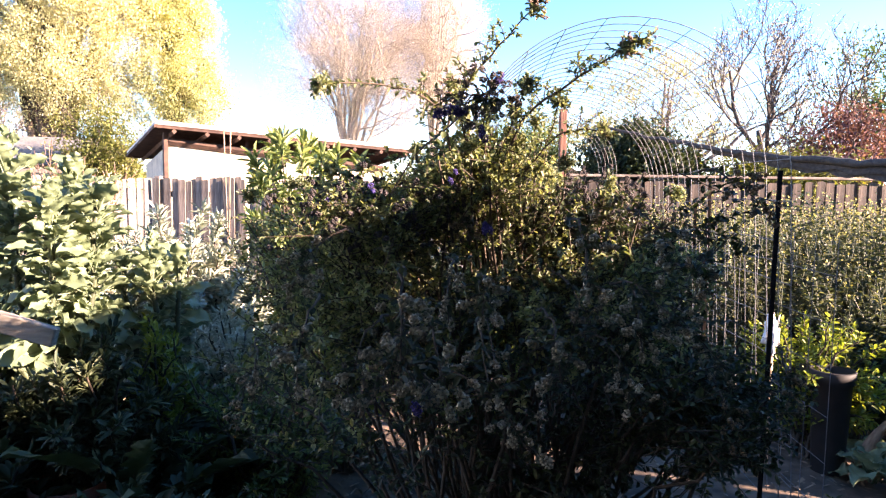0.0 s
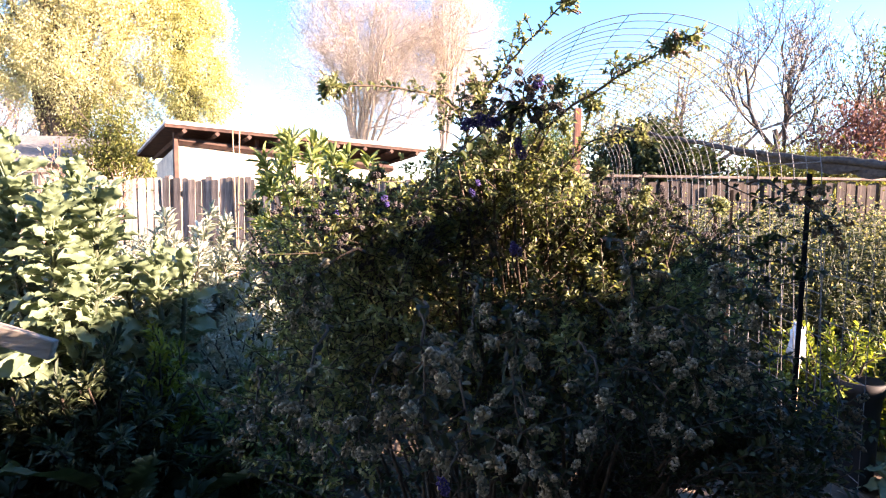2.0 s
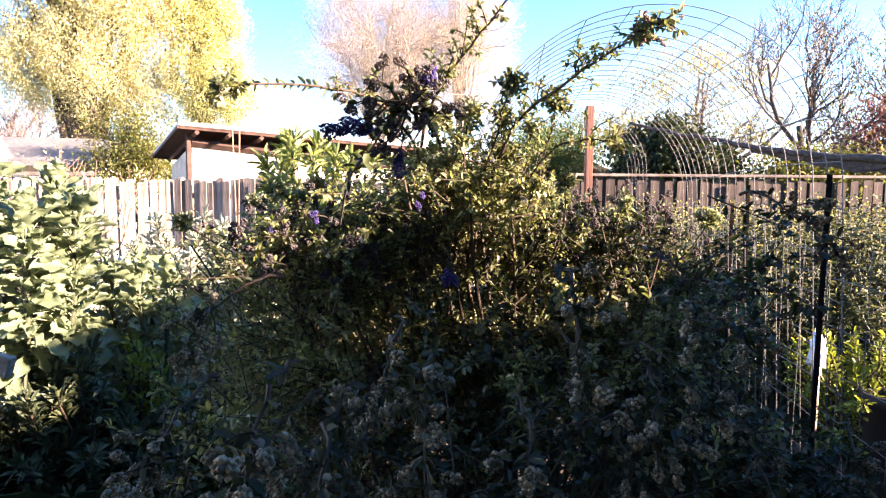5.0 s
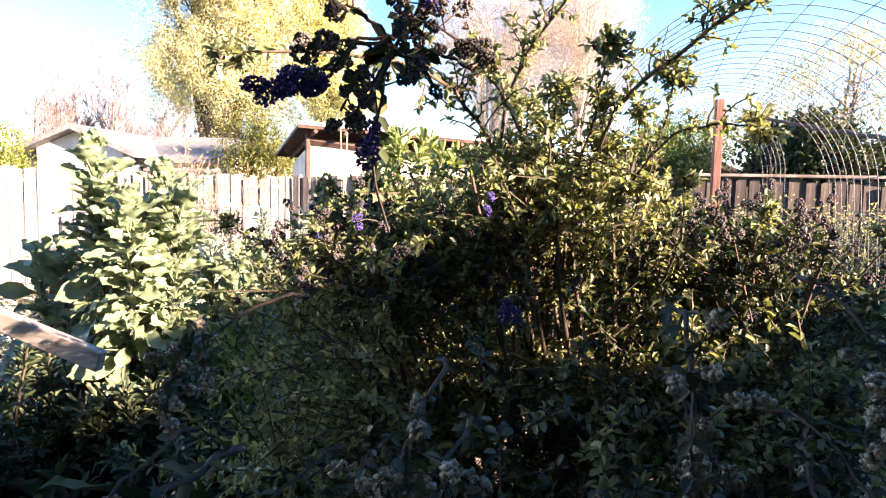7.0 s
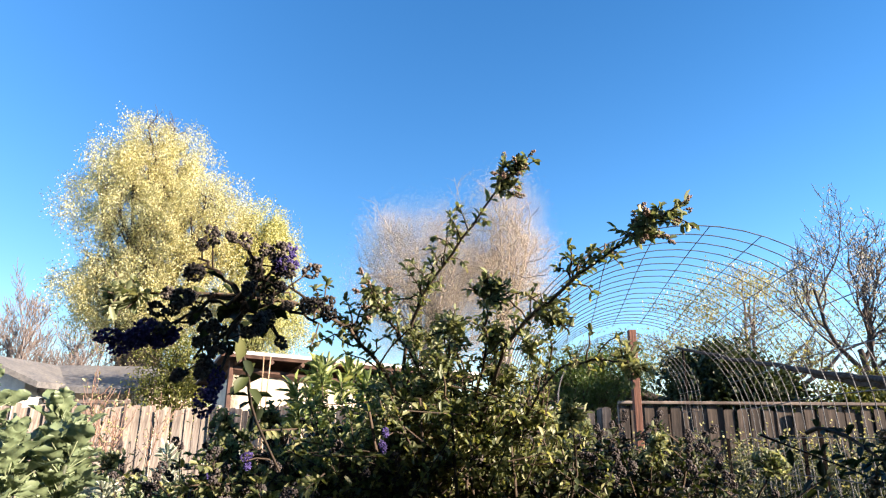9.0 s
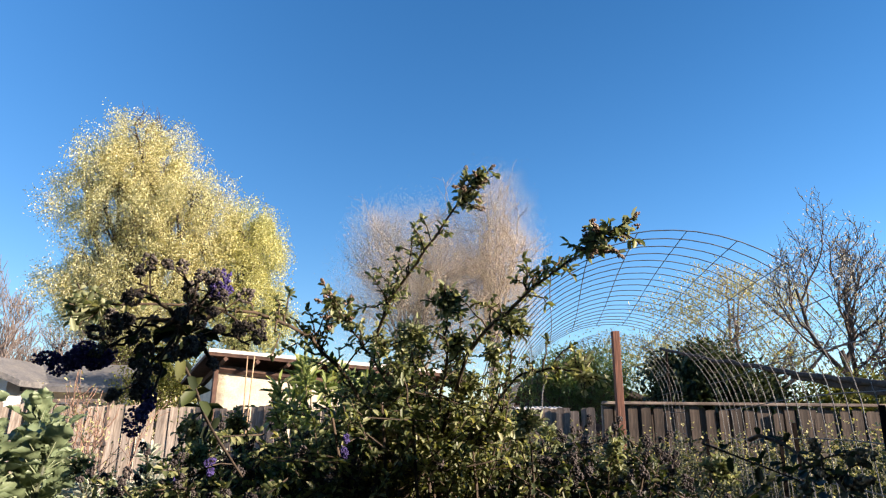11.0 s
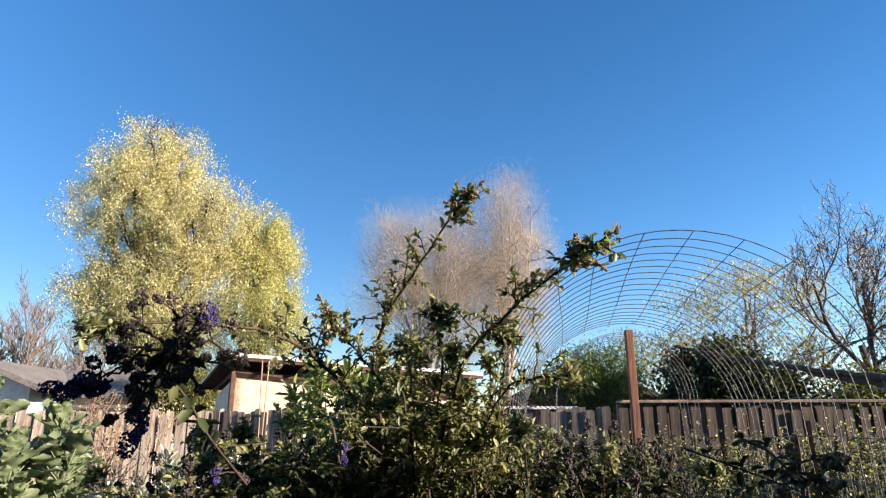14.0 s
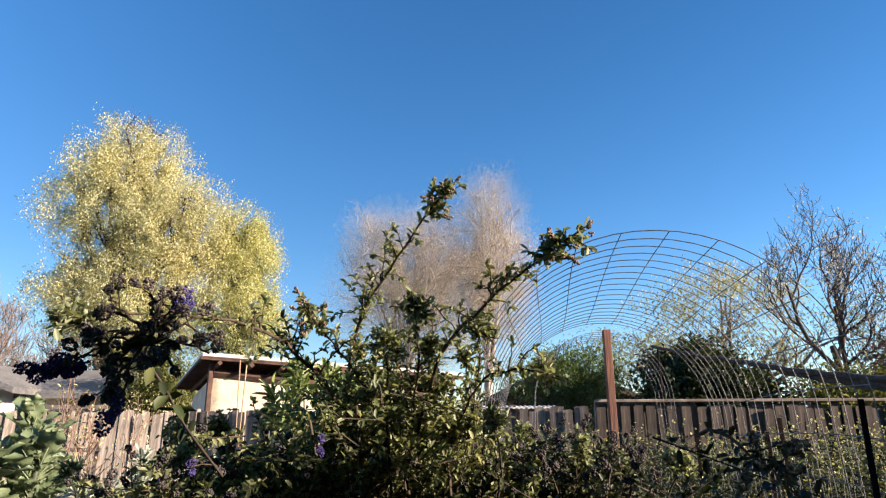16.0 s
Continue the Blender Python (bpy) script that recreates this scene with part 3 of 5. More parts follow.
# ---- cream shed with a wide roof ----
def make_shed():
    root = thing("shed", (-4.9, 11.0, 0), "cream stucco shed with a wide brown timber roof", "shed")
    o = np.array([-4.9, 11.0, 0.0])
    p0, p1, p2 = np.array([-4.95, 10.75, 2.79]), np.array([-6.8, 13.4, 2.44]), np.array([-0.6, 12.75, 2.56])
    p3 = p1 + (p2 - p0)
    th = np.array([0, 0, 0.06])

    def slab(g, q, t):
        v = [x - o for x in q] + [x - o + t for x in q]
        g.add(v, [(0, 2, 1), (0, 3, 2), (4, 5, 6), (4, 6, 7)] + [t_ for i in range(4) for t_ in ((i, (i + 1) % 4, (i + 1) % 4 + 4), (i, (i + 1) % 4 + 4, i + 4))])

    g = Geo()
    slab(g, [p0, p2, p3, p1], th)
    part("roof", g, M_ROOFMETAL, root, "pale sheet roof", smooth=False)
    g = Geo()
    slab(g, [p0 + (0, 0, -0.006), p2 + (0, 0, -0.006), p3 + (0, 0, -0.006), p1 + (0, 0, -0.006)], np.array([0, 0, -0.02]))
    part("soffit", g, M_RAFTER, root, "brown timber soffit", smooth=False)
    for q0, q1 in ((p0, p2), (p0, p1), (p1, p3)):
        g = Geo()
        d = unit(q1 - q0)
        n = np.cross(d, (0, 0, 1.0)) * 0.02
        slab(g, [q0 - n * 1.2 - (0, 0, .06), q1 - n * 1.2 - (0, 0, .06), q1 - n * 0.2 - (0, 0, .06), q0 - n * 0.2 - (0, 0, .06)], np.array([0, 0, 0.054]))
        part("fascia", g, M_RAFTER, root, "reddish brown fascia board", smooth=False)
    for s in np.linspace(0.06, 0.96, 9):
        g = Geo()
        a0 = p0 + (p2 - p0) * s - (0, 0, .1)
        tube(g, [a0 - o, a0 + (p1 - p0) * 0.95 - o], 0.045, 4)
        part("rafter", g, M_RAFTER, root, smooth=False)
    d1, d2 = unit((p2 - p0) * (1, 1, 0)), unit((p1 - p0) * (1, 1, 0))
    c = p0 * (1, 1, 0) + d1 * 0.26 + d2 * 0.38
    for nm, d, length, t0, t1 in (("wall", d1, 4.0, 2.48, 2.12), ("wall", d2, 2.2, 2.48, 2.2)):
        g = Geo()
        inn = (d2 if d is d1 else d1) * 0.14
        q = [c, c + d * length, c + d * length + inn, c + inn]
        v = [x - o for x in q] + [q[0] + (0, 0, t0) - o, q[1] + (0, 0, t1) - o, q[2] + (0, 0, t1) - o, q[3] + (0, 0, t0) - o]
        g.add(v, [(0, 2, 1), (0, 3, 2), (4, 5, 6), (4, 6, 7)] + [t_ for i in range(4) for t_ in ((i, (i + 1) % 4, (i + 1) % 4 + 4), (i, (i + 1) % 4 + 4, i + 4))])
        part("wall", g, M_STUCCO, root, smooth=False)
    g = Geo()
    q0 = c + d2 * 2.1 + d1 * 0.1
    q1 = q0 + d1 * 4.2
    slab(g, [q0, q1, q1 + d2 * 0.1, q0 + d2 * 0.1], np.array([0, 0, 2.25]))
    part("rear_wall", g, M_RAFTER, root, "brown boarded rear wall", smooth=False)
    g = Geo()
    cc = c - d1 * 0.06 - d2 * 0.06 - o
    tube(g, [cc, cc + (0, 0, 2.68)], 0.05, 4)
    part("corner_post", g, M_RAFTER, root, "brown timber post", smooth=False)
    g = Geo()
    tube(g, [c + (0, 0, 2.53) - d2 * 0.04 - o, c + d1 * 4.0 + (0, 0, 2.17) - d2 * 0.04 - o], 0.065, 4)
    part("beam", g, M_RAFTER, root, "brown timber beam", smooth=False)
    for s in (1.35, 2.6):
        g = Geo()
        q = c + d1 * s + d2 * 0.05 - o
        tube(g, [q + (0, 0, 2.5 - 0.09 * s), q + (0, 0, 2.7 - 0.055 * s)], 0.05, 4)
        part("strut", g, M_RAFTER, root, smooth=False)


make_shed()


# ---- houses beyond the fence ----
def house(name, a, b, depth, wall_h, ridge, label, wall_mat, roof_mat):
    a, b = np.array([*a, 0.0]), np.array([*b, 0.0])
    root = thing(name, a, label, "house")
    d = unit(b - a)
    n = np.cross((0, 0, 1.0), d)
    L = np.linalg.norm(b - a)
    m = Matrix((( d[0], n[0], 0, 0), (d[1], n[1], 0, 0), (0, 0, 1, 0), (0, 0, 0, 1)))
    g = Geo()
    box(g, 0, L, 0, depth, 0, wall_h, m)
    g.add([m @ Vector(q) for q in ((0, 0, wall_h), (0, depth, wall_h), (0, depth / 2, ridge), (L, 0, wall_h), (L, depth, wall_h), (L, depth / 2, ridge))], [(0, 2, 1), (3, 4, 5)])
    part("wall", g, wall_mat, root, smooth=False)
    g = Geo()
    k = (ridge - wall_h) / (depth / 2)
    for s in (0, 1):
        y0, y1 = (-0.5, depth / 2) if s == 0 else (depth + 0.5, depth / 2)
        z0, z1 = wall_h - 0.5 * k, ridge
        v = [m @ Vector(q) for q in ((-0.4, y0, z0), (L + 0.4, y0, z0), (L + 0.4, y1, z1), (-0.4, y1, z1), (-0.4, y0, z0 + .14), (L + 0.4, y0, z0 + .14), (L + 0.4, y1, z1 + .14), (-0.4, y1, z1 + .14))]
        g.add(v, [(0, 1, 2), (0, 2, 3), (4, 6, 5), (4, 7, 6)] + [t_ for i in range(4) for t_ in ((i, (i + 1) % 4 + 4, (i + 1) % 4), (i, i + 4, (i + 1) % 4 + 4))])
    part("roof", g, roof_mat, root, "shingled gable roof", smooth=False)
    for s in (0.28, 0.7):
        g = Geo()
        box(g, L * s - 0.5, L * s + 0.5, -0.03, 0.02, wall_h - 1.35, wall_h - 0.35, m)
        w = part("window", g, M_GLASS, root, "dark glass window", smooth=False)
        g = Geo()
        for x0, x1, z0, z1 in ((-.56, .56, -.4, -.34), (-.56, .56, -1.41, -1.35), (-.56, -.5, -1.35, -.4), (.5, .56, -1.35, -.4)):
            box(g, L * s + x0, L * s + x1, -0.05, 0.0, wall_h + z0, wall_h + z1, m)
        part("window_frame", g, M_WHITE, w, smooth=False)
    return root


house("house", (-15.0, 14.6), (-9.7, 15.6), 5.0, 2.4, 3.05, "pale house with a grey shingle roof beyond the fence", M_STUCCO, M_SHINGLE)
house("garage", (-11.55, 14.2), (-12.2, 18.0), 2.3, 2.55, 3.02, "white garage with a grey shingle gable roof", M_WHITEWALL, M_SHINGLE)
house("house", (3.05, 15.3), (3.3, 21.0), 3.0, 2.22, 2.95, "brown house with a low gable roof", M_RAFTER, M_BROWNROOF)


# ---- trees beyond the fence ----
tree("willow_tree", (-11.9, 19.0, 0), 13, (-11.9, 19.0, 7.4), (3.6, 2.7, 4.5), "tall tree with pale golden yellow leaves in sun", M_GOLD, M_BARK, 0.072, 0.034, 250000, 21, gaps=0.74, gap_scale=3.0,
     trunk_r=0.3, levels=4, limbs=18, clump=0.2, hang=0.3, droop=0.4,
     lobes=[((-12.75, 19.0, 8.9), (2.2, 2.0, 2.2), 0.24), ((-12.2, 19.0, 10.4), (1.8, 1.6, 1.5), 0.15), ((-10.3, 18.8, 7.9), (1.9, 1.7, 1.8), 0.22), ((-13.3, 18.8, 5.9), (1.5, 1.4, 1.2), 0.12), ((-11.2, 18.9, 5.6), (2.6, 1.8, 1.7), 0.27)])
tree("willow_tree", (-8.4, 19.8, 0), 9, (-8.3, 19.8, 6.0), (1.5, 1.5, 3.0), "smaller tree with yellow green leaves", M_GOLDGREEN, M_BARK, 0.072, 0.034, 80000, 22, gaps=0.7, gap_scale=3.0,
     trunk_r=0.18, levels=4, limbs=9, clump=0.2, hang=0.3, droop=0.4, lobes=[((-8.4, 19.8, 7.4), (1.15, 1.2, 1.5), 0.5), ((-8.2, 19.8, 5.2), (1.4, 1.3, 1.6), 0.5)])
tree("birch_tree", (-4.6, 30.0, 0), 13, (-4.6, 30.0, 7.6), (3.6, 2.8, 5.3), "leafless tree hazy with fine pinkish twigs", M_HAZE, M_PALETWIG, 0.055, 0.015, 230000, 23, gaps=0.42, gap_scale=0.9,
     trunk_r=0.2, levels=4, limbs=16, kids=7, clump=0.6, hang=0.4, droop=0.5)
tree("birch_tree", (-0.7, 30.3, 0), 15, (-0.55, 30.3, 9.2), (2.1, 1.8, 5.3), "slender leafless tree with pinkish twigs", M_HAZE, M_PALETWIG, 0.055, 0.015, 140000, 24, gaps=0.42, gap_scale=0.9,
     trunk_r=0.2, levels=4, limbs=13, kids=7, clump=0.55, hang=0.3, droop=0.4)
tree("plum_tree", (5.2, 15.6, 0), 6, (5.3, 15.6, 3.75), (3.7, 1.8, 1.45), "sparse tree with pale yellowish new leaves", M_PALE, M_GREYTWIG, 0.08, 0.034, 17000, 25, gaps=0.66,
     trunk_r=0.14, levels=4, limbs=12, kids=5, clump=0.24,
     lobes=[((3.3, 15.6, 3.2), (1.7, 1.2, 0.6), 0.25), ((5.4, 15.6, 4.5), (2.0, 1.4, 0.85), 0.35), ((7.6, 15.6, 3.6), (1.8, 1.3, 0.75), 0.25), ((5.2, 15.6, 3.2), (2.2, 1.3, 0.5), 0.15)])
tree("laurel_hedge", (3.2, 10.5, 0), 3, (3.2, 10.5, 1.9), (0.95, 0.7, 0.95), "dense dark evergreen shrub behind the fence", M_DARKGREEN, M_BARK, 0.11, 0.055, 18000, 26,
     trunk_r=0.08, limbs=7, clump=0.14, category="shrub")
tree("acacia_shrub", (1.25, 11.4, 0), 3, (1.3, 11.4, 2.32), (1.2, 0.7, 0.5), "feathery green shrub above the fence", M_MIDGREEN, M_BARK, 0.09, 0.018, 10000, 27, gaps=0.35,
     trunk_r=0.06, limbs=8, clump=0.16, category="shrub", droop=0.3)
tree("plum_tree", (8.0, 12.4, 0), 3.5, (7.7, 12.1, 2.65), (1.3, 1.0, 0.75), "small tree with dull red leaves", M_RED, M_BARK, 0.09, 0.045, 5500, 28, trunk_r=0.08, limbs=8, clump=0.16)
tree("elm_tree", (10.3, 15.2, 0), 6, (10.4, 15.2, 3.9), (1.9, 1.5, 1.7), "green tree in thin leaf at the garden's edge", M_MIDGREEN, M_BARK, 0.11, 0.055, 5000, 29, trunk_r=0.14, limbs=9, clump=0.25)
tree("cypress_shrub", (-8.3, 15.5, 0), 4, (-8.3, 15.5, 2.3), (1.5, 1.0, 1.6), "olive green shrub below the golden tree", M_OLIVE, M_BARK, 0.1, 0.04, 8000, 30,
     trunk_r=0.08, limbs=8, clump=0.2, category="shrub")
bare_tree("walnut_tree", (6.95, 12.8, 0), 6.4, "dark leafless tree with crooked limbs", M_DARKBARK, 37, radius=0.11, levels=5, kids=4, spread=0.62, upward=0.2, thin_r=0.0045, first=0.5, wob=0.2,
          leaf=M_HAZE, n_leaf=2600, leaf_len=0.05, leaf_w=0.025, clump=0.07)
for i, (x, y, h) in enumerate([(-26.5, 31, 9), (-23.5, 32.5, 8), (-29, 29.5, 8.5), (-21, 33, 7.5), (-26, 24, 7), (-24.5, 29.5, 8), (-27.5, 27, 8), (-22.5, 30, 7)]):
    bare_tree("bare_tree", (x, y, 0), h, "distant leafless grey brown tree", M_GREYTWIG, 50 + i, radius=0.13, levels=4, kids=5, spread=0.6, thin_r=0.013, first=0.25)
tree("italian_cypress", (-19.4, 16.1, 0), 6, (-19.4, 16.1, 3.2), (0.45, 0.45, 2.9), "narrow dark green cypress in the distance", M_OLIVE, M_BARK, 0.1, 0.03, 5000, 31, trunk_r=0.08, limbs=8, clump=0.1)
tree("bay_shrub", (-13.6, 12.2, 0), 3.5, (-13.6, 12.2, 2.3), (1.0, 0.8, 1.2), "bright green shrub by the side fence", M_LIME, M_BARK, 0.09, 0.045, 5000, 32, trunk_r=0.07, limbs=7, clump=0.16, category="shrub")


tree("olive_hedge", (5.6, 10.0, 0), 2.6, (5.6, 10.0, 1.5), (2.2, 0.6, 0.85), "grey green hedge behind the far fence", M_OLIVE, M_BARK, 0.1, 0.04, 12000, 34,
     trunk_r=0.06, limbs=8, clump=0.2, category="hedge", gaps=0.4)


def far_woods():
    rs = np.random.RandomState(5)
    g = Geo()
    n = 26000
    a = rs.uniform(-2.4, 2.4, n)
    d = rs.uniform(60, 75, n)
    top = 3.6 + 1.6 * np.sin(a * 9) + 1.2 * np.sin(a * 23 + 1) + 0.7 * np.sin(a * 61)
    z = top * rs.uniform(0, 1, n) ** 0.7
    leaves(g, np.stack([np.sin(a) * d, np.cos(a) * d, z], 1), rand_dirs(n, rs), rs.uniform(0.5, 1.1, n), 0.5, rs=rs)
    tagged(part("far_woods", g, M_OLIVE), "low belt of hazy woods on the horizon", "woods", kind="stuff")


far_woods()


# ---- wire arch ----
def hoop_line(half, apex, n=28):
    """Half round top on straight, slightly spread legs."""
    r = half
    zc = apex - r
    a = np.linspace(0, np.pi, n)
    top = np.stack([np.cos(a) * r, np.zeros(n), zc + np.sin(a) * r], 1)
    legs = np.linspace(0.0, 1.0, 5)[:-1]
    left = np.stack([r + 0.09 * (1 - legs), 0 * legs, zc * legs], 1)
    right = left[::-1] * (-1, 1, 1)
    return np.concatenate([left, top, right])


def wire_arch(near, far, half, apex, label, hoops, wire=0.0025):
    near, far = np.array([*near, 0.0]), np.array([*far, 0.0])
    root = thing("wire_arch", near, label, "garden arch")
    d = far - near
    L = np.linalg.norm(d)
    d = d / L
    s = np.cross(d, (0, 0, 1.0))
    base = hoop_line(half, apex)

    def place(p, u):
        return s * p[:, :1] + d * u + np.stack([0 * p[:, 0], 0 * p[:, 0], p[:, 2]], 1)

    rs = np.random.RandomState(4)
    for u in np.linspace(0, L, hoops):
        g = Geo()
        q = base * np.array([1 + 0.012 * np.sin(u * 3), 1, 1]) + np.array([0, 0, 0.015 * np.sin(u * 2.2)])
        tube(g, place(q, u), wire, 4, False)
        part("hoop_wire", g, M_WIRE, root)
    acc = np.concatenate([[0], np.cumsum(np.linalg.norm(np.diff(base, axis=0), axis=1))])
    for t in np.arange(0.15, acc[-1], 0.203):
        p = np.array([[np.interp(t, acc, base[:, k]) for k in range(3)]])
        g = Geo()
        line = np.concatenate([place(p * np.array([1 + 0.012 * np.sin(u * 3), 1, 1]) + np.array([0, 0, 0.015 * np.sin(u * 2.2)]), u) for u in np.linspace(0, L, 7)])
        tube(g, line * 1.0, wire, 4, False)
        part("stay_wire", g, M_WIRE, root)
    return root


wire_arch((0.87, 3.04), (1.02, 5.55), 0.79, 2.437, "tunnel arch of bent galvanised wire panels", 19)
wire_arch((1.22, 6.95), (1.26, 7.9), 0.68, 2.55, "small far arch of galvanised wire panel", 6, 0.0022)


def t_post(x, y, h, lean=0.0, turn=0.0, label="rusty brown steel fence post"):
    root = thing("steel_post", (x, y, 0), label, "post", "posts of the wire arch")
    m = pose(0, 0, 0, 0, lean, turn)
    g = Geo()
    box(g, -0.011, 0.011, -0.003, 0.003, 0, h, m)
    box(g, -0.003, 0.003, 0.003, 0.02, 0, h, m)
    part("shaft", g, M_RUST, root, smooth=False)
    return root


t_post(1.63, 3.07, 1.72, 0.5)
t_post(1.76, 4.12, 1.66, -0.4)
t_post(1.9, 4.75, 1.58, 0.6)
t_post(1.62, 5.3, 1.55, 0.3)


def wire_panel(a, b, h, label, dx=0.2, dz=0.2, z0=0.06, wire=0.0018):
    a, b = np.array([*a, 0.0]), np.array([*b, 0.0])
    root = thing("trellis", a, label, "trellis")
    d = b - a
    L = np.linalg.norm(d)
    rs = np.random.RandomState(9)
    for z in np.arange(z0, h, dz):
        g = Geo()
        tube(g, [d * t + np.array([0, 0, z + rs.normal() * 0.006]) for t in np.linspace(0, 1, 5)], wire, 4, False)
        part("line_wire", g, M_WIRE, root)
    for u in np.arange(0.0, L, dx):
        g = Geo()
        tube(g, [d / L * u + np.array([0, 0, z0]), d / L * u + np.array([rs.normal() * 0.01, 0, h])], wire, 4, False)
        part("stay_wire", g, M_WIRE, root)


wire_panel((1.62, 2.55), (1.86, 5.4), 1.42, "galvanised wire panel tied to the steel posts")
wire_panel((0.05, 3.55), (-0.1, 4.4), 1.62, "weathered wire panel standing behind the bush", 0.1, 0.1)


def make_frame_trellis():
    root = thing("wooden_trellis", (-5.62, 7.7, 0), "dark weathered wooden trellis frame behind the rose", "trellis")
    w, h = 1.02, 1.88
    for x in (0.0, w * 0.5, w):
        g = Geo()
        box(g, x - 0.02, x + 0.02, -0.02, 0.02, 0, h, None, 0.004)
        part("upright", g, M_FENCEDARK, root, smooth=False)
    for z in (0.9, 1.35, h - 0.04):
        g = Geo()
        box(g, -0.06, w + 0.06, -0.045, -0.022, z - 0.022, z + 0.022, None, 0.004)
        part("crossbar", g, M_FENCEDARK, root, smooth=False)


make_frame_trellis()


def make_post():
    root = thing("wooden_post", (1.29, 6.85, 0), "reddish brown stained square wooden post", "post")
    g = Geo()
    box(g, -0.036, 0.036, -0.036, 0.036, 0, 2.56, pose(0, 0, 0, 0, -0.3, 6), 0.005)
    part("shaft", g, M_REDWOOD, root, smooth=False)


make_post()


def make_shade_roll():
    """A long sagging roll of dark shade cloth on a pole."""
    rs = np.random.RandomState(8)
    root = thing("shade_cloth", (2.1, 8.6, 0), "long dark roll of shade cloth sagging over the fence", "shade cloth")
    o = np.array([2.1, 8.6, 0])
    pts = np.array([[2.1, 8.55, 2.58], [2.6, 7.6, 2.33], [3.0, 6.75, 2.13], [3.35, 6.1, 2.0], [3.75, 5.5, 1.93], [4.3, 4.9, 1.94]])
    fine = np.concatenate([along(pts, np.linspace(0, 1, 40))[0]]) - o
    g = Geo()
    rad = np.interp(np.linspace(0, 1, 40), [0, 0.3, 0.7, 1], [0.016, 0.026, 0.036, 0.042]) * rs.uniform(0.85, 1.15, 40)
    tube(g, fine + rs.normal(size=fine.shape) * 0.008, rad, 9)
    part("roll", g, M_SHADE, root)
    for k, dz in ((0, 0.07), (1, 0.11)):
        g = Geo()
        q = fine[14:] + np.array([0.03 * k, 0.02, 0])
        lo = q - np.array([0, 0, 1.0]) * (dz + 0.05 * np.abs(np.sin(np.arange(len(q)) * 0.9 + k)))[:, None] * np.linspace(0.4, 1.3, len(q))[:, None]
        n = len(q)
        v = np.concatenate([q, lo])
        f = [t for i in range(n - 1) for t in ((i, i + 1, n + i + 1), (i, n + i + 1, n + i))]
        g.add(v, f)
        part("hanging_fold", g, M_SHADE, root)
    for t in (0.02, 0.98):
        p = along(pts, [t])[0][0] - o
        g = Geo()
        tube(g, [p * (1, 1, 0), p], 0.014, 6)
        part("support_pole", g, M_RUST, root)


make_shade_roll()


# ---- stuff of the beds ----
def herb_mass(name, region, n_stems, h, label, mat, leaf_l, leaf_w, per, seed, flower=None, n_fl=0, spread=0.2, category="weeds", kind="stuff", stem=True):
    """Many thin stems with leaves, in a patch given by a function of two random numbers."""
    rs = np.random.RandomState(seed)
    g, st, fl = Geo(), Geo(), Geo()
    for _ in range(n_stems):
        x, y = region(rs)
        hh = h * rs.uniform(0.55, 1.15)
        top = np.array([x + rs.normal() * spread, y + rs.normal() * spread, hh])
        ln = arc((x, y, 0), top, 6, rs.normal(size=3) * 0.04, rs=rs)
        if stem:
            tube(st, ln, np.linspace(0.005, 0.002, 6), 3, False)
        p, d = along(ln, rs.uniform(0.2, 1.0, per))
        o = rand_dirs(per, rs)
        o[:, 2] *= 0.5
        leaves(g, p + o * 0.01, o + d * 0.4, leaf_l * rs.uniform(0.5, 1.3, per), leaf_w * rs.uniform(0.7, 1.2, per), droop=0.25, rs=rs)
        if flower and n_fl:
            q = top + rs.normal(size=(n_fl, 3)) * (0.05, 0.05, 0.07)
            for _k in range(2):
                leaves(fl, q, rand_dirs(n_fl, rs) + (0, 0, 0.6), 0.018, 0.016, fold=0.1, droop=0.0, rs=rs)
    root = tagged(part(name, g, mat), label, category, kind=kind)
    if stem:
        tagged(part("stem_growth", st, M_STEM, root), kind="stuff")
    if flower:
        tagged(part("blossom", fl, flower, root, "small yellow blossoms"), kind="stuff")
    return root


def rect(x0, x1, y0, y1):
    return lambda rs: (rs.uniform(x0, x1), rs.uniform(y0, y1))


herb_mass("flowering_weeds", rect(1.95, 6.5, 4.4, 6.9), 1900, 1.4, "tall weeds with small yellow blossoms", M_WEED, 0.045, 0.02, 60, 61, M_YELLOW, 4)
herb_mass("flowering_weeds", rect(1.5, 7.2, 6.8, 7.85), 1100, 1.27, "dense weeds with yellow blossoms along the fence", M_WEED, 0.05, 0.022, 55, 66, M_YELLOW, 4)
herb_mass("flowering_weeds", rect(-0.6, 1.95, 4.9, 7.8), 800, 1.36, "tall green weeds with a few yellow blossoms", M_WEED, 0.045, 0.02, 60, 62, M_YELLOW, 2)
herb_mass("garden_weeds", rect(2.6, 4.8, 3.9, 4.6), 420, 0.95, "dense grey green weeds beside the wire panel", M_WEED, 0.045, 0.016, 50, 63)
herb_mass("garden_weeds", rect(-4.6, -0.8, 4.7, 7.6), 700, 1.0, "mixed low green garden plants by the path", M_WEED, 0.05, 0.018, 40, 64)
herb_mass("garden_weeds", rect(-4.8, -2.6, 2.6, 4.6), 330, 0.75, "mixed pale garden plants in the raised bed", M_SAGE, 0.08, 0.03, 20, 65)


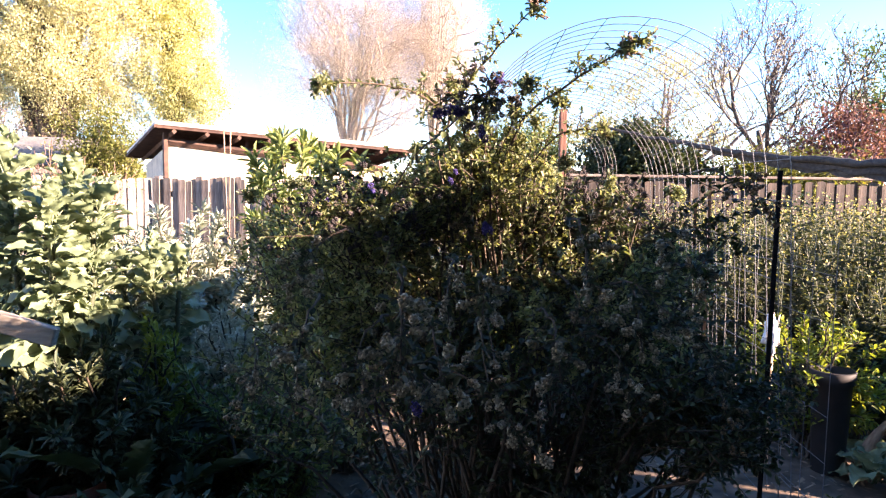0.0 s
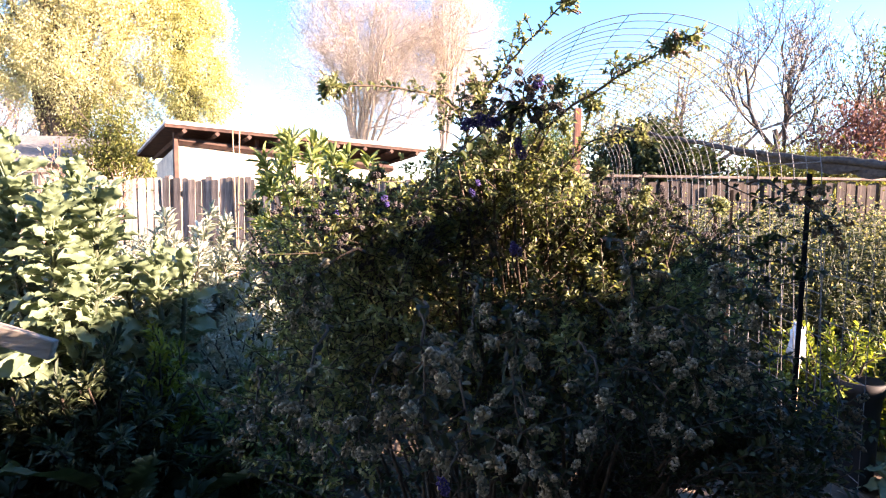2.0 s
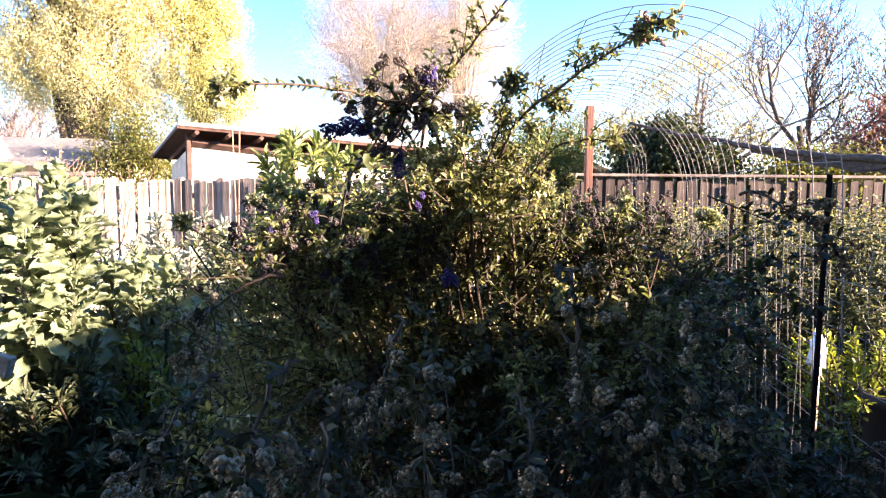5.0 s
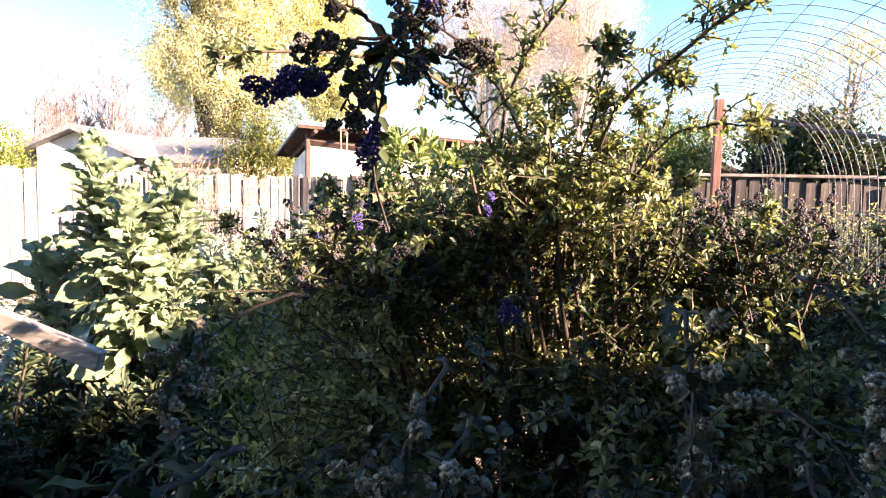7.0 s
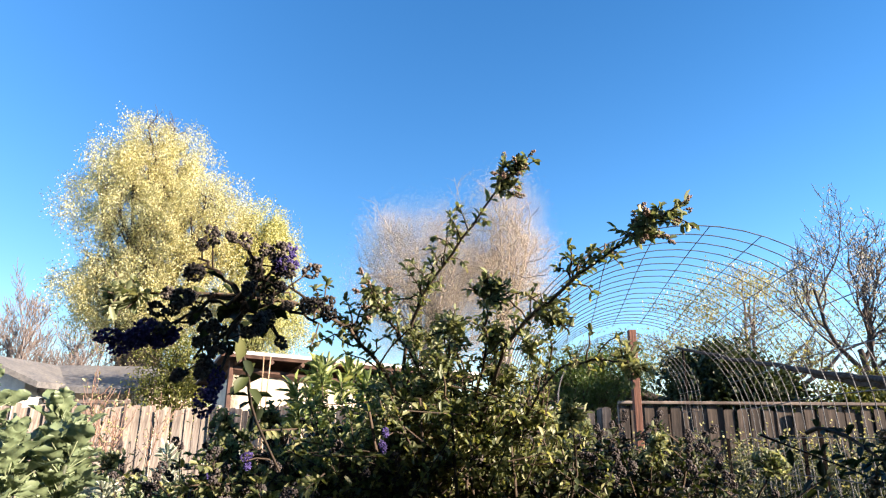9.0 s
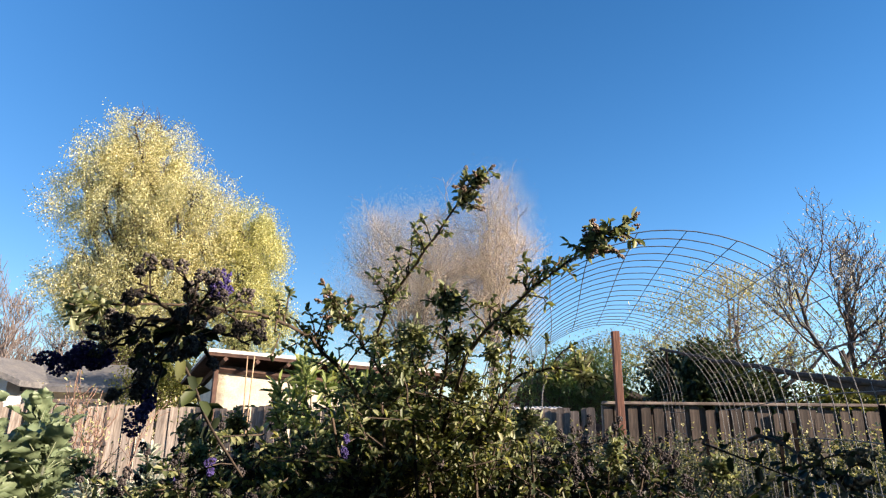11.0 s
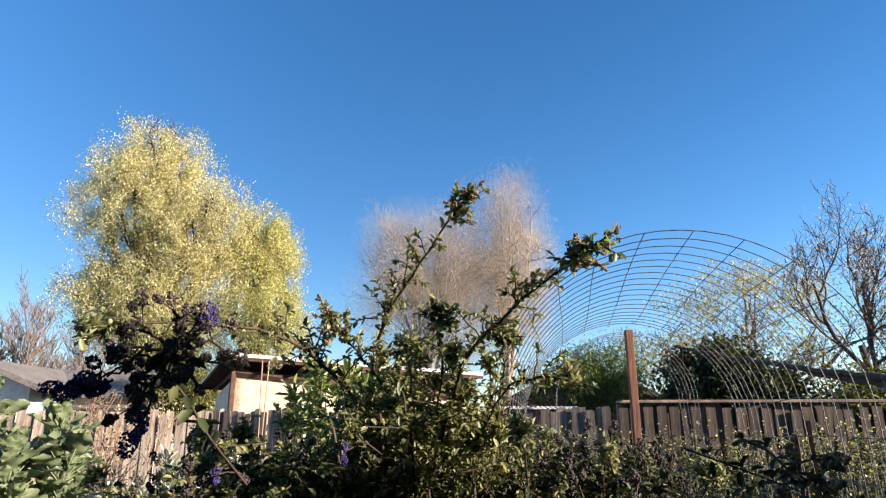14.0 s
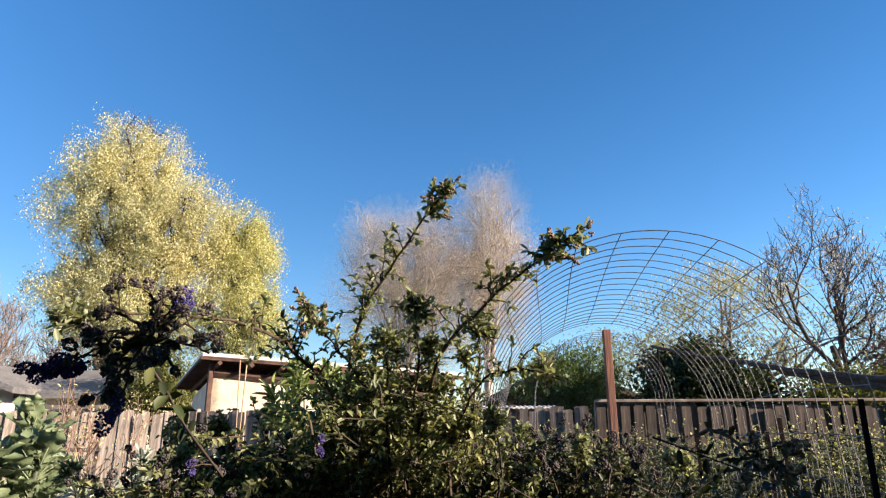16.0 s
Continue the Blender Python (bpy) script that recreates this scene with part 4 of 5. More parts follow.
# ---- shrubs in the beds ----
def leafy_shrub(name, base, h, r, label, leaf_m, seed, n_stem=60, per=70, ll=0.06, lw=0.018, category="shrub", low=0.15, wood=None, upward=0.3, top_bias=0.35):
    rs = np.random.RandomState(seed)
    root = thing(name, base, label, category)
    st, g = Geo(), Geo()
    for _ in range(n_stem):
        o = rand_dirs(1, rs)[0]
        goal = np.array([o[0] * r, o[1] * r, h * (low + (1 - low) * (0.5 + 0.5 * o[2]))]) * rs.uniform(0.75, 1.08)
        ln = arc((rs.normal() * 0.05, rs.normal() * 0.05, 0), goal, 8, (0, 0, 0.12 * h), 0.015, rs)
        tube(st, ln, np.linspace(0.012, 0.003, 8), 5, False)
        p, d = along(ln, rs.uniform(top_bias, 1, per))
        q = rand_dirs(per, rs)
        leaves(g, p + q * 0.015, q + d * 0.6 + (0, 0, upward), ll * rs.uniform(0.5, 1.25, per), lw * rs.uniform(0.7, 1.2, per), rs=rs)
    tagged(part("stem_growth", st, wood or M_TWIG, root), kind="stuff")
    tagged(part("foliage", g, leaf_m, root), kind="stuff")
    return root


leafy_shrub("sage_bush", (-1.72, 4.0, 0), 1.42, 0.55, "grey green woolly leaved sage bush in sun", M_SAGE, 71, 190, 170, 0.065, 0.021)
leafy_shrub("sage_bush", (-2.45, 4.3, 0), 1.25, 0.42, "pale grey green sage bush in sun", M_SAGE, 72, 140, 150, 0.065, 0.021)
leafy_shrub("sage_bush", (-1.15, 3.35, 0), 0.95, 0.36, "grey green shrub with faded mauve blooms", M_SAGE, 73, 110, 110, 0.045, 0.017)
leafy_shrub("loquat_bush", (-1.22, 5.35, 0), 2.12, 0.42, "upright shrub with bright yellow green glossy leaves", M_CITRUS, 74, 74, 34, 0.125, 0.034, top_bias=0.84, low=0.4, upward=0.1)
leafy_shrub("loquat_bush", (-0.72, 5.5, 0), 1.85, 0.3, "shrub with bright green glossy leaves", M_CITRUS, 75, 44, 32, 0.12, 0.033, top_bias=0.84, low=0.4, upward=0.1)
leafy_shrub("herb_bush", (-0.78, 2.75, 0), 0.95, 0.38, "soft green feathery herb beside the path", M_HERB, 76, 110, 90, 0.035, 0.012)
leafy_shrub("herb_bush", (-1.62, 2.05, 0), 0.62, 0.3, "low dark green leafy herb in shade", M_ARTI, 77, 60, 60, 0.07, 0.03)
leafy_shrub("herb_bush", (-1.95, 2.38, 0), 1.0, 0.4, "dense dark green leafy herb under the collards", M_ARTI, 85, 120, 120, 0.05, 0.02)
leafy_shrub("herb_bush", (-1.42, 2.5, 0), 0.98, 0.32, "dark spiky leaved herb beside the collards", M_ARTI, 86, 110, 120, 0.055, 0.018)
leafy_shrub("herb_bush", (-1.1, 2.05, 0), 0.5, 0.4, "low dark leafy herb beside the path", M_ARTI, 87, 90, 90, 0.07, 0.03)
leafy_shrub("lime_herb", (-1.3, 2.72, 0), 1.02, 0.16, "yellow green feathery herb in sun", M_LIME, 78, 36, 60, 0.04, 0.014, top_bias=0.6)
leafy_shrub("lime_herb", (-0.55, 3.5, 0), 1.35, 0.34, "yellow green feathery herb behind the bush", M_LIME, 79, 70, 60, 0.04, 0.014, top_bias=0.5)
leafy_shrub("lime_herb", (0.2, 3.45, 0), 1.4, 0.36, "yellow green herb glowing behind the bush", M_LIME, 80, 70, 60, 0.04, 0.014, top_bias=0.5)
bare_tree("twiggy_rose", (-3.35, 5.9, 0), 2.4, "bare reddish twiggy rose with a few leaves", M_REDTWIG, 81, radius=0.018, levels=3, kids=5, spread=0.5, thin_r=0.003, first=0.02, category="shrub",
          leaf=M_PALE, n_leaf=220, leaf_len=0.04, leaf_w=0.02)
bare_tree("twiggy_rose", (-3.7, 6.3, 0), 2.2, "bare reddish twiggy rose by the fence", M_REDTWIG, 82, radius=0.018, levels=3, kids=4, spread=0.45, thin_r=0.003, first=0.02, category="shrub",
          leaf=M_PALE, n_leaf=150, leaf_len=0.04, leaf_w=0.02)
bare_tree("fig_tree", (-3.0, 1.55, 0), 4.2, "leafless pale twiggy small tree in sun", M_PALETWIG, 83, radius=0.035, levels=3, kids=4, spread=0.55, thin_r=0.003, first=0.25,
          leaf=M_PALE, n_leaf=250, leaf_len=0.05, leaf_w=0.02)


def broad_leaf(name, L, W, rs, mat, lobes=0.0, curl=0.35, nu=9, nv=5, belly=1.2, ruffle=0.07):
    """A ruffled leaf with a stalk and a raised midrib."""
    g = Geo()
    u = np.linspace(0, 1, nu)
    prof = np.clip(np.sin(np.pi * u ** belly), 0.04, 1) ** 0.65 * W / 2
    if lobes:
        prof = prof * (1 - lobes * (np.arange(nu) % 2))
    v = []
    ph = rs.uniform(0, 6)
    for i in range(nu):
        for j in range(nv):
            s = (j - (nv - 1) / 2) / ((nv - 1) / 2)
            z = 0.2 * W * abs(s) - curl * L * u[i] ** 2.2 + ruffle * W * (math.sin(u[i] * 17 + s * 2 + ph) * abs(s) + 0.35 * math.sin(u[i] * 41 + s * 7 + 2 * ph) * abs(s))
            v.append((0.22 * L + u[i] * L * 0.8, s * prof[i], z))
    f = []
    for i in range(nu - 1):
        for j in range(nv - 1):
            q = i * nv + j
            f += [(q, q + nv, q + nv + 1), (q, q + nv + 1, q + 1)]
    g.add(v, f)
    tube(g, [(0, 0, -0.03 * L), (0.12 * L, 0, 0.0), (0.25 * L, 0, -0.004), (0.6 * L, 0, -curl * L * 0.22 - 0.004)], [0.022 * L, 0.018 * L, 0.014 * L, 0.006 * L], 5)
    return g.mesh(name, mat)


def collard(base, h, bottom, r, n, label, seed, L=0.2, W=0.12, group=""):
    rs = np.random.RandomState(seed)
    root = thing("tree_collard", base, label, "vegetable plant", group)
    for k in range(4):
        a = k * 1.7
        g = Geo()
        top = np.array([math.cos(a) * r * 0.45, math.sin(a) * r * 0.45, h * (0.82 + 0.16 * rs.uniform())])
        ln = arc((math.cos(a) * 0.05, math.sin(a) * 0.05, 0), top, 9, (0, 0, 0), 0.015, rs)
        tube(g, ln, np.linspace(0.02, 0.01, 9), 7)
        part("stalk", g, M_STEM, root)
        meshes = [broad_leaf("leaf", L * q, W * q, rs, M_KALE, curl=c, nu=17, nv=7, belly=1.55, ruffle=0.11) for q, c in ((1.0, 0.22), (1.15, 0.4), (0.8, 0.15), (0.6, 0.05))]
        m = n // 4
        for i in range(m):
            s = (bottom + (h - bottom) * (i + 0.5) / m) / h
            p = along(ln, [min(0.99, s)])[0][0]
            turn = i * 137.5 + rs.normal() * 14
            t = i / m
            lift = -8 + 80 * t + rs.normal() * 20
            mesh = meshes[3] if t > 0.88 else meshes[rs.randint(3)]
            part("leaf", mesh, M_KALE, root, m=pose(*p, 0, 0, turn) @ pose(0, 0, 0, rs.normal() * 28, -lift, rs.normal() * 15) @ Matrix.Scale(rs.uniform(0.7, 1.2), 4))
    return root


collard((-1.66, 2.66, 0), 1.82, 0.95, 0.42, 560, "tall tree collard with large pale green leaves in sun", 91, 0.155, 0.07)
collard((-2.25, 2.95, 0), 1.55, 0.7, 0.36, 280, "tree collard with broad green leaves", 92, 0.16, 0.072)
collard((-1.38, 2.95, 0), 1.36, 0.75, 0.28, 230, "younger collard with yellowing lower leaves", 93, 0.145, 0.066)


def rosette(name, base, n, L, W, label, seed, mat, lobes=0.45, category="vegetable plant", rise=(20, 75)):
    rs = np.random.RandomState(seed)
    root = thing(name, base, label, category)
    meshes = [broad_leaf("leaf", L * q, W * q, rs, mat, lobes, c, 29, 5, 0.9, 0.12) for q, c in ((1.0, 0.3), (0.8, 0.45), (1.1, 0.55))]
    for i in range(n):
        lift = rise[1] - (rise[1] - rise[0]) * (i / n) + rs.normal() * 6
        part("leaf", meshes[rs.randint(3)], mat, root, m=pose(rs.normal() * 0.03, rs.normal() * 0.03, 0.03, 0, 0, i * 137.5 + rs.normal() * 10) @ pose(0, 0, 0, rs.normal() * 10, -lift, 0))
    return root


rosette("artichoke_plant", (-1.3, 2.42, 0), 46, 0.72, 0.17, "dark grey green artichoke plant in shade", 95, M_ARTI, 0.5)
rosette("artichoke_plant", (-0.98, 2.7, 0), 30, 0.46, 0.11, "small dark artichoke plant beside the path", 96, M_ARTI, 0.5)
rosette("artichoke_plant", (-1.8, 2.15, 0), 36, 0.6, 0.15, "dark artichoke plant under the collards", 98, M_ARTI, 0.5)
rosette("cabbage_plant", (2.42, 3.35, 0), 15, 0.24, 0.14, "grey green leafy cabbage on the mulch", 97, M_KALE, 0.0)


# ---- pot with a lime green plant ----
def make_pot():
    root = thing("plant_pot", (2.27, 3.55, 0), "tall plastic plant pot on the mulch, coloured dark as backlit", "plant pot")
    prof = [(0.085, 0.0), (0.105, 0.52), (0.118, 0.53), (0.121, 0.6), (0.111, 0.605), (0.104, 0.55), (0.09, 0.54), (0.0, 0.54)]
    n = 22
    g = Geo()
    v, f = [], []
    for r_, z in prof:
        v += [(r_ * math.cos(k * 2 * math.pi / n), r_ * math.sin(k * 2 * math.pi / n), z) for k in range(n)]
    for i in range(len(prof) - 1):
        for k in range(n):
            a0, b0 = i * n + k, i * n + (k + 1) % n
            f += [(a0, b0, b0 + n), (a0, b0 + n, a0 + n)]
    g.add(v, f)
    part("shell", g, M_POT, root)


make_pot()
leafy_shrub("lime_herb", (2.32, 3.8, 0), 0.92, 0.4, "lime green feathery plant spilling round the pot", M_LIME, 84, 90, 60, 0.045, 0.02, top_bias=0.35)


def make_terracotta():
    root = thing("flower_pot", (-1.42, 2.3, 0), "small terracotta flower pot among shaded plants", "plant pot")
    prof = [(0.09, 0.0), (0.12, 0.36), (0.135, 0.37), (0.138, 0.46), (0.126, 0.46), (0.118, 0.4), (0.0, 0.39)]
    n = 20
    g = Geo()
    v = [(r_ * math.cos(k * 2 * math.pi / n), r_ * math.sin(k * 2 * math.pi / n), z) for r_, z in prof for k in range(n)]
    f = []
    for i in range(len(prof) - 1):
        for k in range(n):
            a0, b0 = i * n + k, i * n + (k + 1) % n
            f += [(a0, b0, b0 + n), (a0, b0 + n, a0 + n)]
    g.add(v, f)
    part("shell", g, M_TERRA, root)


make_terracotta()


def make_sheath():
    """A curled strip of dry bark leaning by the pot."""
    root = thing("dry_sheath", (2.36, 3.42, 0), "curled dry brown leaf sheath leaning beside the pot", "dry leaf")
    for k, (dx, lean, h) in enumerate(((0.0, 0.16, 0.34), (0.06, 0.1, 0.28))):
        g = Geo()
        v = []
        for i in range(9):
            u = i / 8
            w = 0.045 * math.sin(math.pi * (0.15 + 0.8 * u))
            for j in range(5):
                t = (j - 2) / 2
                v.append((dx + lean * u + w * t, 0.05 * k + 0.03 * t * t - 0.02 * u, h * u + 0.03 * math.sin(3 * u)))
        f = [q for i in range(8) for j in range(4) for q in ((i * 5 + j, i * 5 + j + 1, i * 5 + j + 6), (i * 5 + j, i * 5 + j + 6, i * 5 + j + 5))]
        v2 = [(x, y + 0.006, z) for x, y, z in v]
        g.add(v + v2, f + [(a + 45, c + 45, b + 45) for a, b, c in f])
        part("strip", g, M_DRY, root)


make_sheath()


def make_board():
    root = thing("bed_board", (-1.45, 1.95, 0), "pale weathered board edging the raised bed", "board")
    g = Geo()
    a, b = Vector((-0.5, 0.0, 1.3)), Vector((0.2, 0.03, 1.09))
    m = look(a, b)
    box(g, -0.016, 0.016, -0.032, 0.032, -(b - a).length, 0, m, 0.004)
    part("plank", g, M_BOARD, root, smooth=False)
    for t in (0.02, 0.28):
        p = a.lerp(b, t)
        g = Geo()
        box(g, p.x - 0.02, p.x + 0.02, p.y + 0.03, p.y + 0.07, 0, p.z + 0.03, None, 0.004)
        part("stake", g, M_FENCEDARK, root, smooth=False)


make_board()


def make_canes():
    for x, dx in ((-1.74, 0.02), (-1.69, -0.03)):
        root = thing("bamboo_cane", (x, 4.95, 0), "thin reddish bamboo cane standing upright", "garden stake", "canes by the shrub")
        g = Geo()
        z = np.linspace(0, 2.1, 14)
        tube(g, np.stack([dx * z, 0.01 * z, z], 1), 0.0042 + 0.0008 * (np.arange(14) % 2), 6)
        part("cane", g, M_CANE, root)


make_canes()


def make_bag():
    rs = np.random.RandomState(6)
    b = bmesh.new()
    bmesh.ops.create_icosphere(b, subdivisions=3, radius=1.0)
    for v in b.verts:
        k = 1 + 0.7 * noise.noise(v.co * 2.3) + 0.45 * noise.noise(v.co * 5)
        v.co = Vector((v.co.x * 0.036 * k, v.co.y * 0.034 * k, v.co.z * 0.11 * k))
    b.verts.index_update()
    g = Geo()
    g.add([(v.co.x, v.co.y, v.co.z + 0.11) for v in b.verts], [[v.index for v in f.verts] for f in b.faces])
    b.free()
    root = thing("plastic_bag", (1.88, 3.5, 0.7), "crumpled white plastic bag on a stake", "plastic bag")
    part("bag", g, M_WHITE, root)
    g = Geo()
    tube(g, [(0, 0, -0.7), (0, 0, 0.1)], 0.012, 6)
    part("stake", g, M_CANE, root)


make_bag()


# ---- the flowering bush in front ----
def panicle(rs, length, width, n, size, mat, name):
    """A bunch of small rounded buds on short stalks."""
    g = Geo()
    oct_v = np.array([(1, 0, 0), (-1, 0, 0), (0, 1, 0), (0, -1, 0), (0, 0, 1), (0, 0, -1)], float)
    oct_f = np.array([(4, 0, 2), (4, 2, 1), (4, 1, 3), (4, 3, 0), (5, 2, 0), (5, 1, 2), (5, 3, 1), (5, 0, 3)])
    p = rand_dirs(n, rs) * (rs.uniform(0.3, 1, (n, 1)) ** 0.4) * (width / 2, width / 2, length / 2) + (0, 0, length / 2)
    for q in p:
        g.add(oct_v * size * rs.uniform(0.7, 1.3) * (1, 1, rs.uniform(0.8, 1.2)) + q, oct_f)
    return g.mesh(name, mat)


def stamp(g, mesh, m):
    """Adds a small mesh to a gathered one."""
    v = np.array([(m @ q.co)[:] for q in mesh.vertices])
    g.add(v, [tuple(f.vertices) for f in mesh.polygons])


def turn_to(p, d, roll=0.0):
    return Matrix.Translation(Vector(p)) @ Vector(d).to_track_quat("Z", "Y").to_matrix().to_4x4() @ pose(0, 0, 0, 0, 0, roll)


# where sprays of spent blooms stand out at the front of the bush
CLUSTERS = [(-0.04, 0.59, 1.395), (0.0, 0.64, 1.36), (-0.178, 0.735, 1.335), (0.05, 0.765, 1.41), (0.15, 0.766, 1.325), (0.2, 0.82, 1.44), (0.27, 0.824, 1.35), (0.008, 0.85, 1.38), (-0.135, 0.84, 1.275),
            (0.064, 0.763, 1.3), (0.36, 0.95, 1.36), (0.44, 1.02, 1.4), (0.3, 0.9, 1.25), (0.5, 1.1, 1.26), (-0.3, 0.98, 1.22), (-0.22, 0.9, 1.42), (0.34, 0.92, 1.46), (0.12, 0.86, 1.2)]


def smooth_line(pts, n=16):
    """A rounded line through a few points."""
    p = np.asarray(pts, float)
    p = np.concatenate([[2 * p[0] - p[1]], p, [2 * p[-1] - p[-2]]])
    out = []
    for s in np.linspace(0, len(pts) - 1.0001, n):
        i, t = int(s), s - int(s)
        a, b, c, d = p[i:i + 4]
        out.append(0.5 * (2 * b + (c - a) * t + (2 * a - 5 * b + 4 * c - d) * t * t + (3 * b - a - 3 * c + d) * t ** 3))
    return np.array(out)


def make_bush():
    rs = np.random.RandomState(101)
    base = np.array([0.2, 1.6, 0.0])
    root = thing("ceanothus_bush", base, "large dark green bush with purple flowers and spent blooms", "bush")
    wood, fine, dark, lit_young, pale, crest = Geo(), Geo(), Geo(), Geo(), Geo(), Geo()
    heads = [panicle(rs, 0.021 * q, 0.0105 * q, 40, 0.0024, M_PALESEED, "spent_bloom") for q in (1.0, 0.8, 1.15)]
    brown = [panicle(rs, 0.021 * q, 0.0105 * q, 26, 0.0028, M_SEED, "spent_bloom") for q in (1.0, 0.8, 1.15)]
    dull = [panicle(rs, 0.0125 * q, 0.0095 * q, 44, 0.0016, M_MAUVE, "faded_bloom") for q in (1.0, 0.8, 1.15)]
    balls = [panicle(rs, 0.0125 * q, 0.0095 * q, 70, 0.0013, M_DULL, "spent_bloom") for q in (1.0, 0.8, 1.15)]
    blooms = [panicle(rs, 0.021 * q, 0.0115 * q, 150, 0.0011, M_PURPLE, "bloom") for q in (1.0, 0.85, 1.2)]
    buds = [panicle(rs, 0.013 * q, 0.006 * q, 24, 0.0013, M_BUD, "bud") for q in (1.0, 0.75)]

    def spray(g, ln, n, ll, lw, s0=0.3, out=0.55):
        p, d = along(ln, np.sort(rs.uniform(s0, 1, n)))
        q = rand_dirs(n, rs)
        leaves(g, p, q + d * out, ll * rs.uniform(0.55, 1.25, n), lw * rs.uniform(0.75, 1.2, n), rs=rs)

    def pairs(g, ln, step, ll, lw, s0=0.02, s1=1.0):
        """Opposite leaves at even nodes of a stem."""
        length = np.linalg.norm(np.diff(ln, axis=0), axis=1).sum()
        n = max(2, int(length * (s1 - s0) / step))
        p, d = along(ln, np.linspace(s0, s1, n) + rs.normal(size=n) * 0.25 / n)
        o = rand_dirs(n, rs)
        o = unit(o - d * (o * d).sum(1, keepdims=True))
        keep = rs.uniform(0, 1, n) < 0.9
        for sgn in (1, -1):
            m = keep & (rs.uniform(0, 1, n) < 0.88)
            leaves(g, p[m] - base, (sgn * o + d * 0.75 + rs.normal(size=(n, 3)) * 0.2)[m], ll * rs.uniform(0.6, 1.2, m.sum()), lw * rs.uniform(0.75, 1.15, m.sum()), rs=rs)

    def twiggery(g, a, b, per, ll, lw, r=0.0014):
        """Straight twigs from a to b, each with leaves all along."""
        n = len(a)
        sticks(fine, a - base, b - base, r, r * 0.5)
        t = rs.uniform(0.1, 1.0, (n, per, 1))
        p = (a[:, None] + (b - a)[:, None] * t).reshape(-1, 3)
        d = np.repeat(unit(b - a), per, 0)
        q = rand_dirs(n * per, rs)
        leaves(g, p - base + q * 0.002, q + d * 0.6, ll * rs.uniform(0.55, 1.3, n * per), lw * rs.uniform(0.75, 1.2, n * per), rs=rs)

    def lumps(o):
        return 0.08 * np.sin(o[:, 0] * 7 + 1) + 0.08 * np.sin(o[:, 1] * 8 + o[:, 2] * 5) + 0.07 * np.sin(o[:, 0] * 13 - o[:, 2] * 11) + 0.06 * np.sin(o[:, 2] * 17 + o[:, 1] * 9)

    def mound(n, c, rad, k0, k1, length, per, ll, lw, g, floor=0.06, thin=0.0, west=True):
        c, rad = np.array(c), np.array(rad)
        o = rand_dirs(n, rs)
        o[:, 2] = np.where(o[:, 2] < -0.4, -o[:, 2], o[:, 2])
        k = rs.uniform(k0, k1, n) + lumps(o)
        end = c + np.sign(o) * np.abs(o) ** 0.85 * rad * k[:, None]
        x, y, z = end.T
        skirt = floor + np.clip((x - 0.2) / 0.3, 0, 1) * np.clip(1.52 - 0.42 * y, 0, 1)
        end[:, 2] = np.maximum(z, skirt + rs.uniform(0, 0.12, n))
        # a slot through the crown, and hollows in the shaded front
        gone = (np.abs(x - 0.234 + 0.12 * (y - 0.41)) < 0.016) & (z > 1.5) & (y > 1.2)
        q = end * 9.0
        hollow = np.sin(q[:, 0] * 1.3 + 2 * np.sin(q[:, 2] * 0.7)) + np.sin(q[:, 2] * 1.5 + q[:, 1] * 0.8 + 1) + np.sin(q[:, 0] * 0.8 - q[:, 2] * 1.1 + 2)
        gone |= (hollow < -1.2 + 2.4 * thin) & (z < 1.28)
        # thin growth on the west flank, where the sunlit beds show through
        gone |= west & (x < 0.04) & (z > 0.95) & (z < 1.46) & (y > 0.95) & (rs.uniform(0, 1, n) < 0.72)
        end, o = end[~gone], o[~gone]
        n = len(end)
        out = unit(o * (1, 1, 0.5) + rand_dirs(n, rs) * 0.7 + (0, 0, 0.2))
        twiggery(g, end - out * length * rs.uniform(0.6, 1.3, (n, 1)), end, per, ll, lw)
        return end, out

    def stalk_to(e, spread=0.1, r=0.008, rise=0.1):
        tube(wood, arc(base + (rs.normal() * spread, rs.normal() * spread, 0.05), e, 9, (0, 0, rise), 0.015, rs) - base, np.linspace(r, 0.0018, 9), 5, False)

    # the dark body, its inner shade put into the near-black leaf colour
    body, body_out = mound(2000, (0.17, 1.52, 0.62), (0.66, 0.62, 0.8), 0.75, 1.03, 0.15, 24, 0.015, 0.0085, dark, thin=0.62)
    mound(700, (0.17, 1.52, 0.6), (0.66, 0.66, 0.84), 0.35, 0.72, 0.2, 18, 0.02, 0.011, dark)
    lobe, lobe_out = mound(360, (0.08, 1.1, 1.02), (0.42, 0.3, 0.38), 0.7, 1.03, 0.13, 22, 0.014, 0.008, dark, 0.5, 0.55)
    # growth that looks sunlit, the light put into its paler leaf colour
    mound(560, (0.22, 1.42, 1.28), (0.42, 0.42, 0.2), 0.4, 1.03, 0.13, 22, 0.0125, 0.007, lit_young)
    mound(620, (-0.17, 1.42, 1.22), (0.3, 0.42, 0.28), 0.35, 1.03, 0.13, 22, 0.0125, 0.007, lit_young, west=False)
    for e in body[:36]:
        stalk_to(e, 0.12, 0.011, 0.18)

    # sprays of spent blooms: a drooping stem, short stalks, a bloom on each
    mass = Geo()

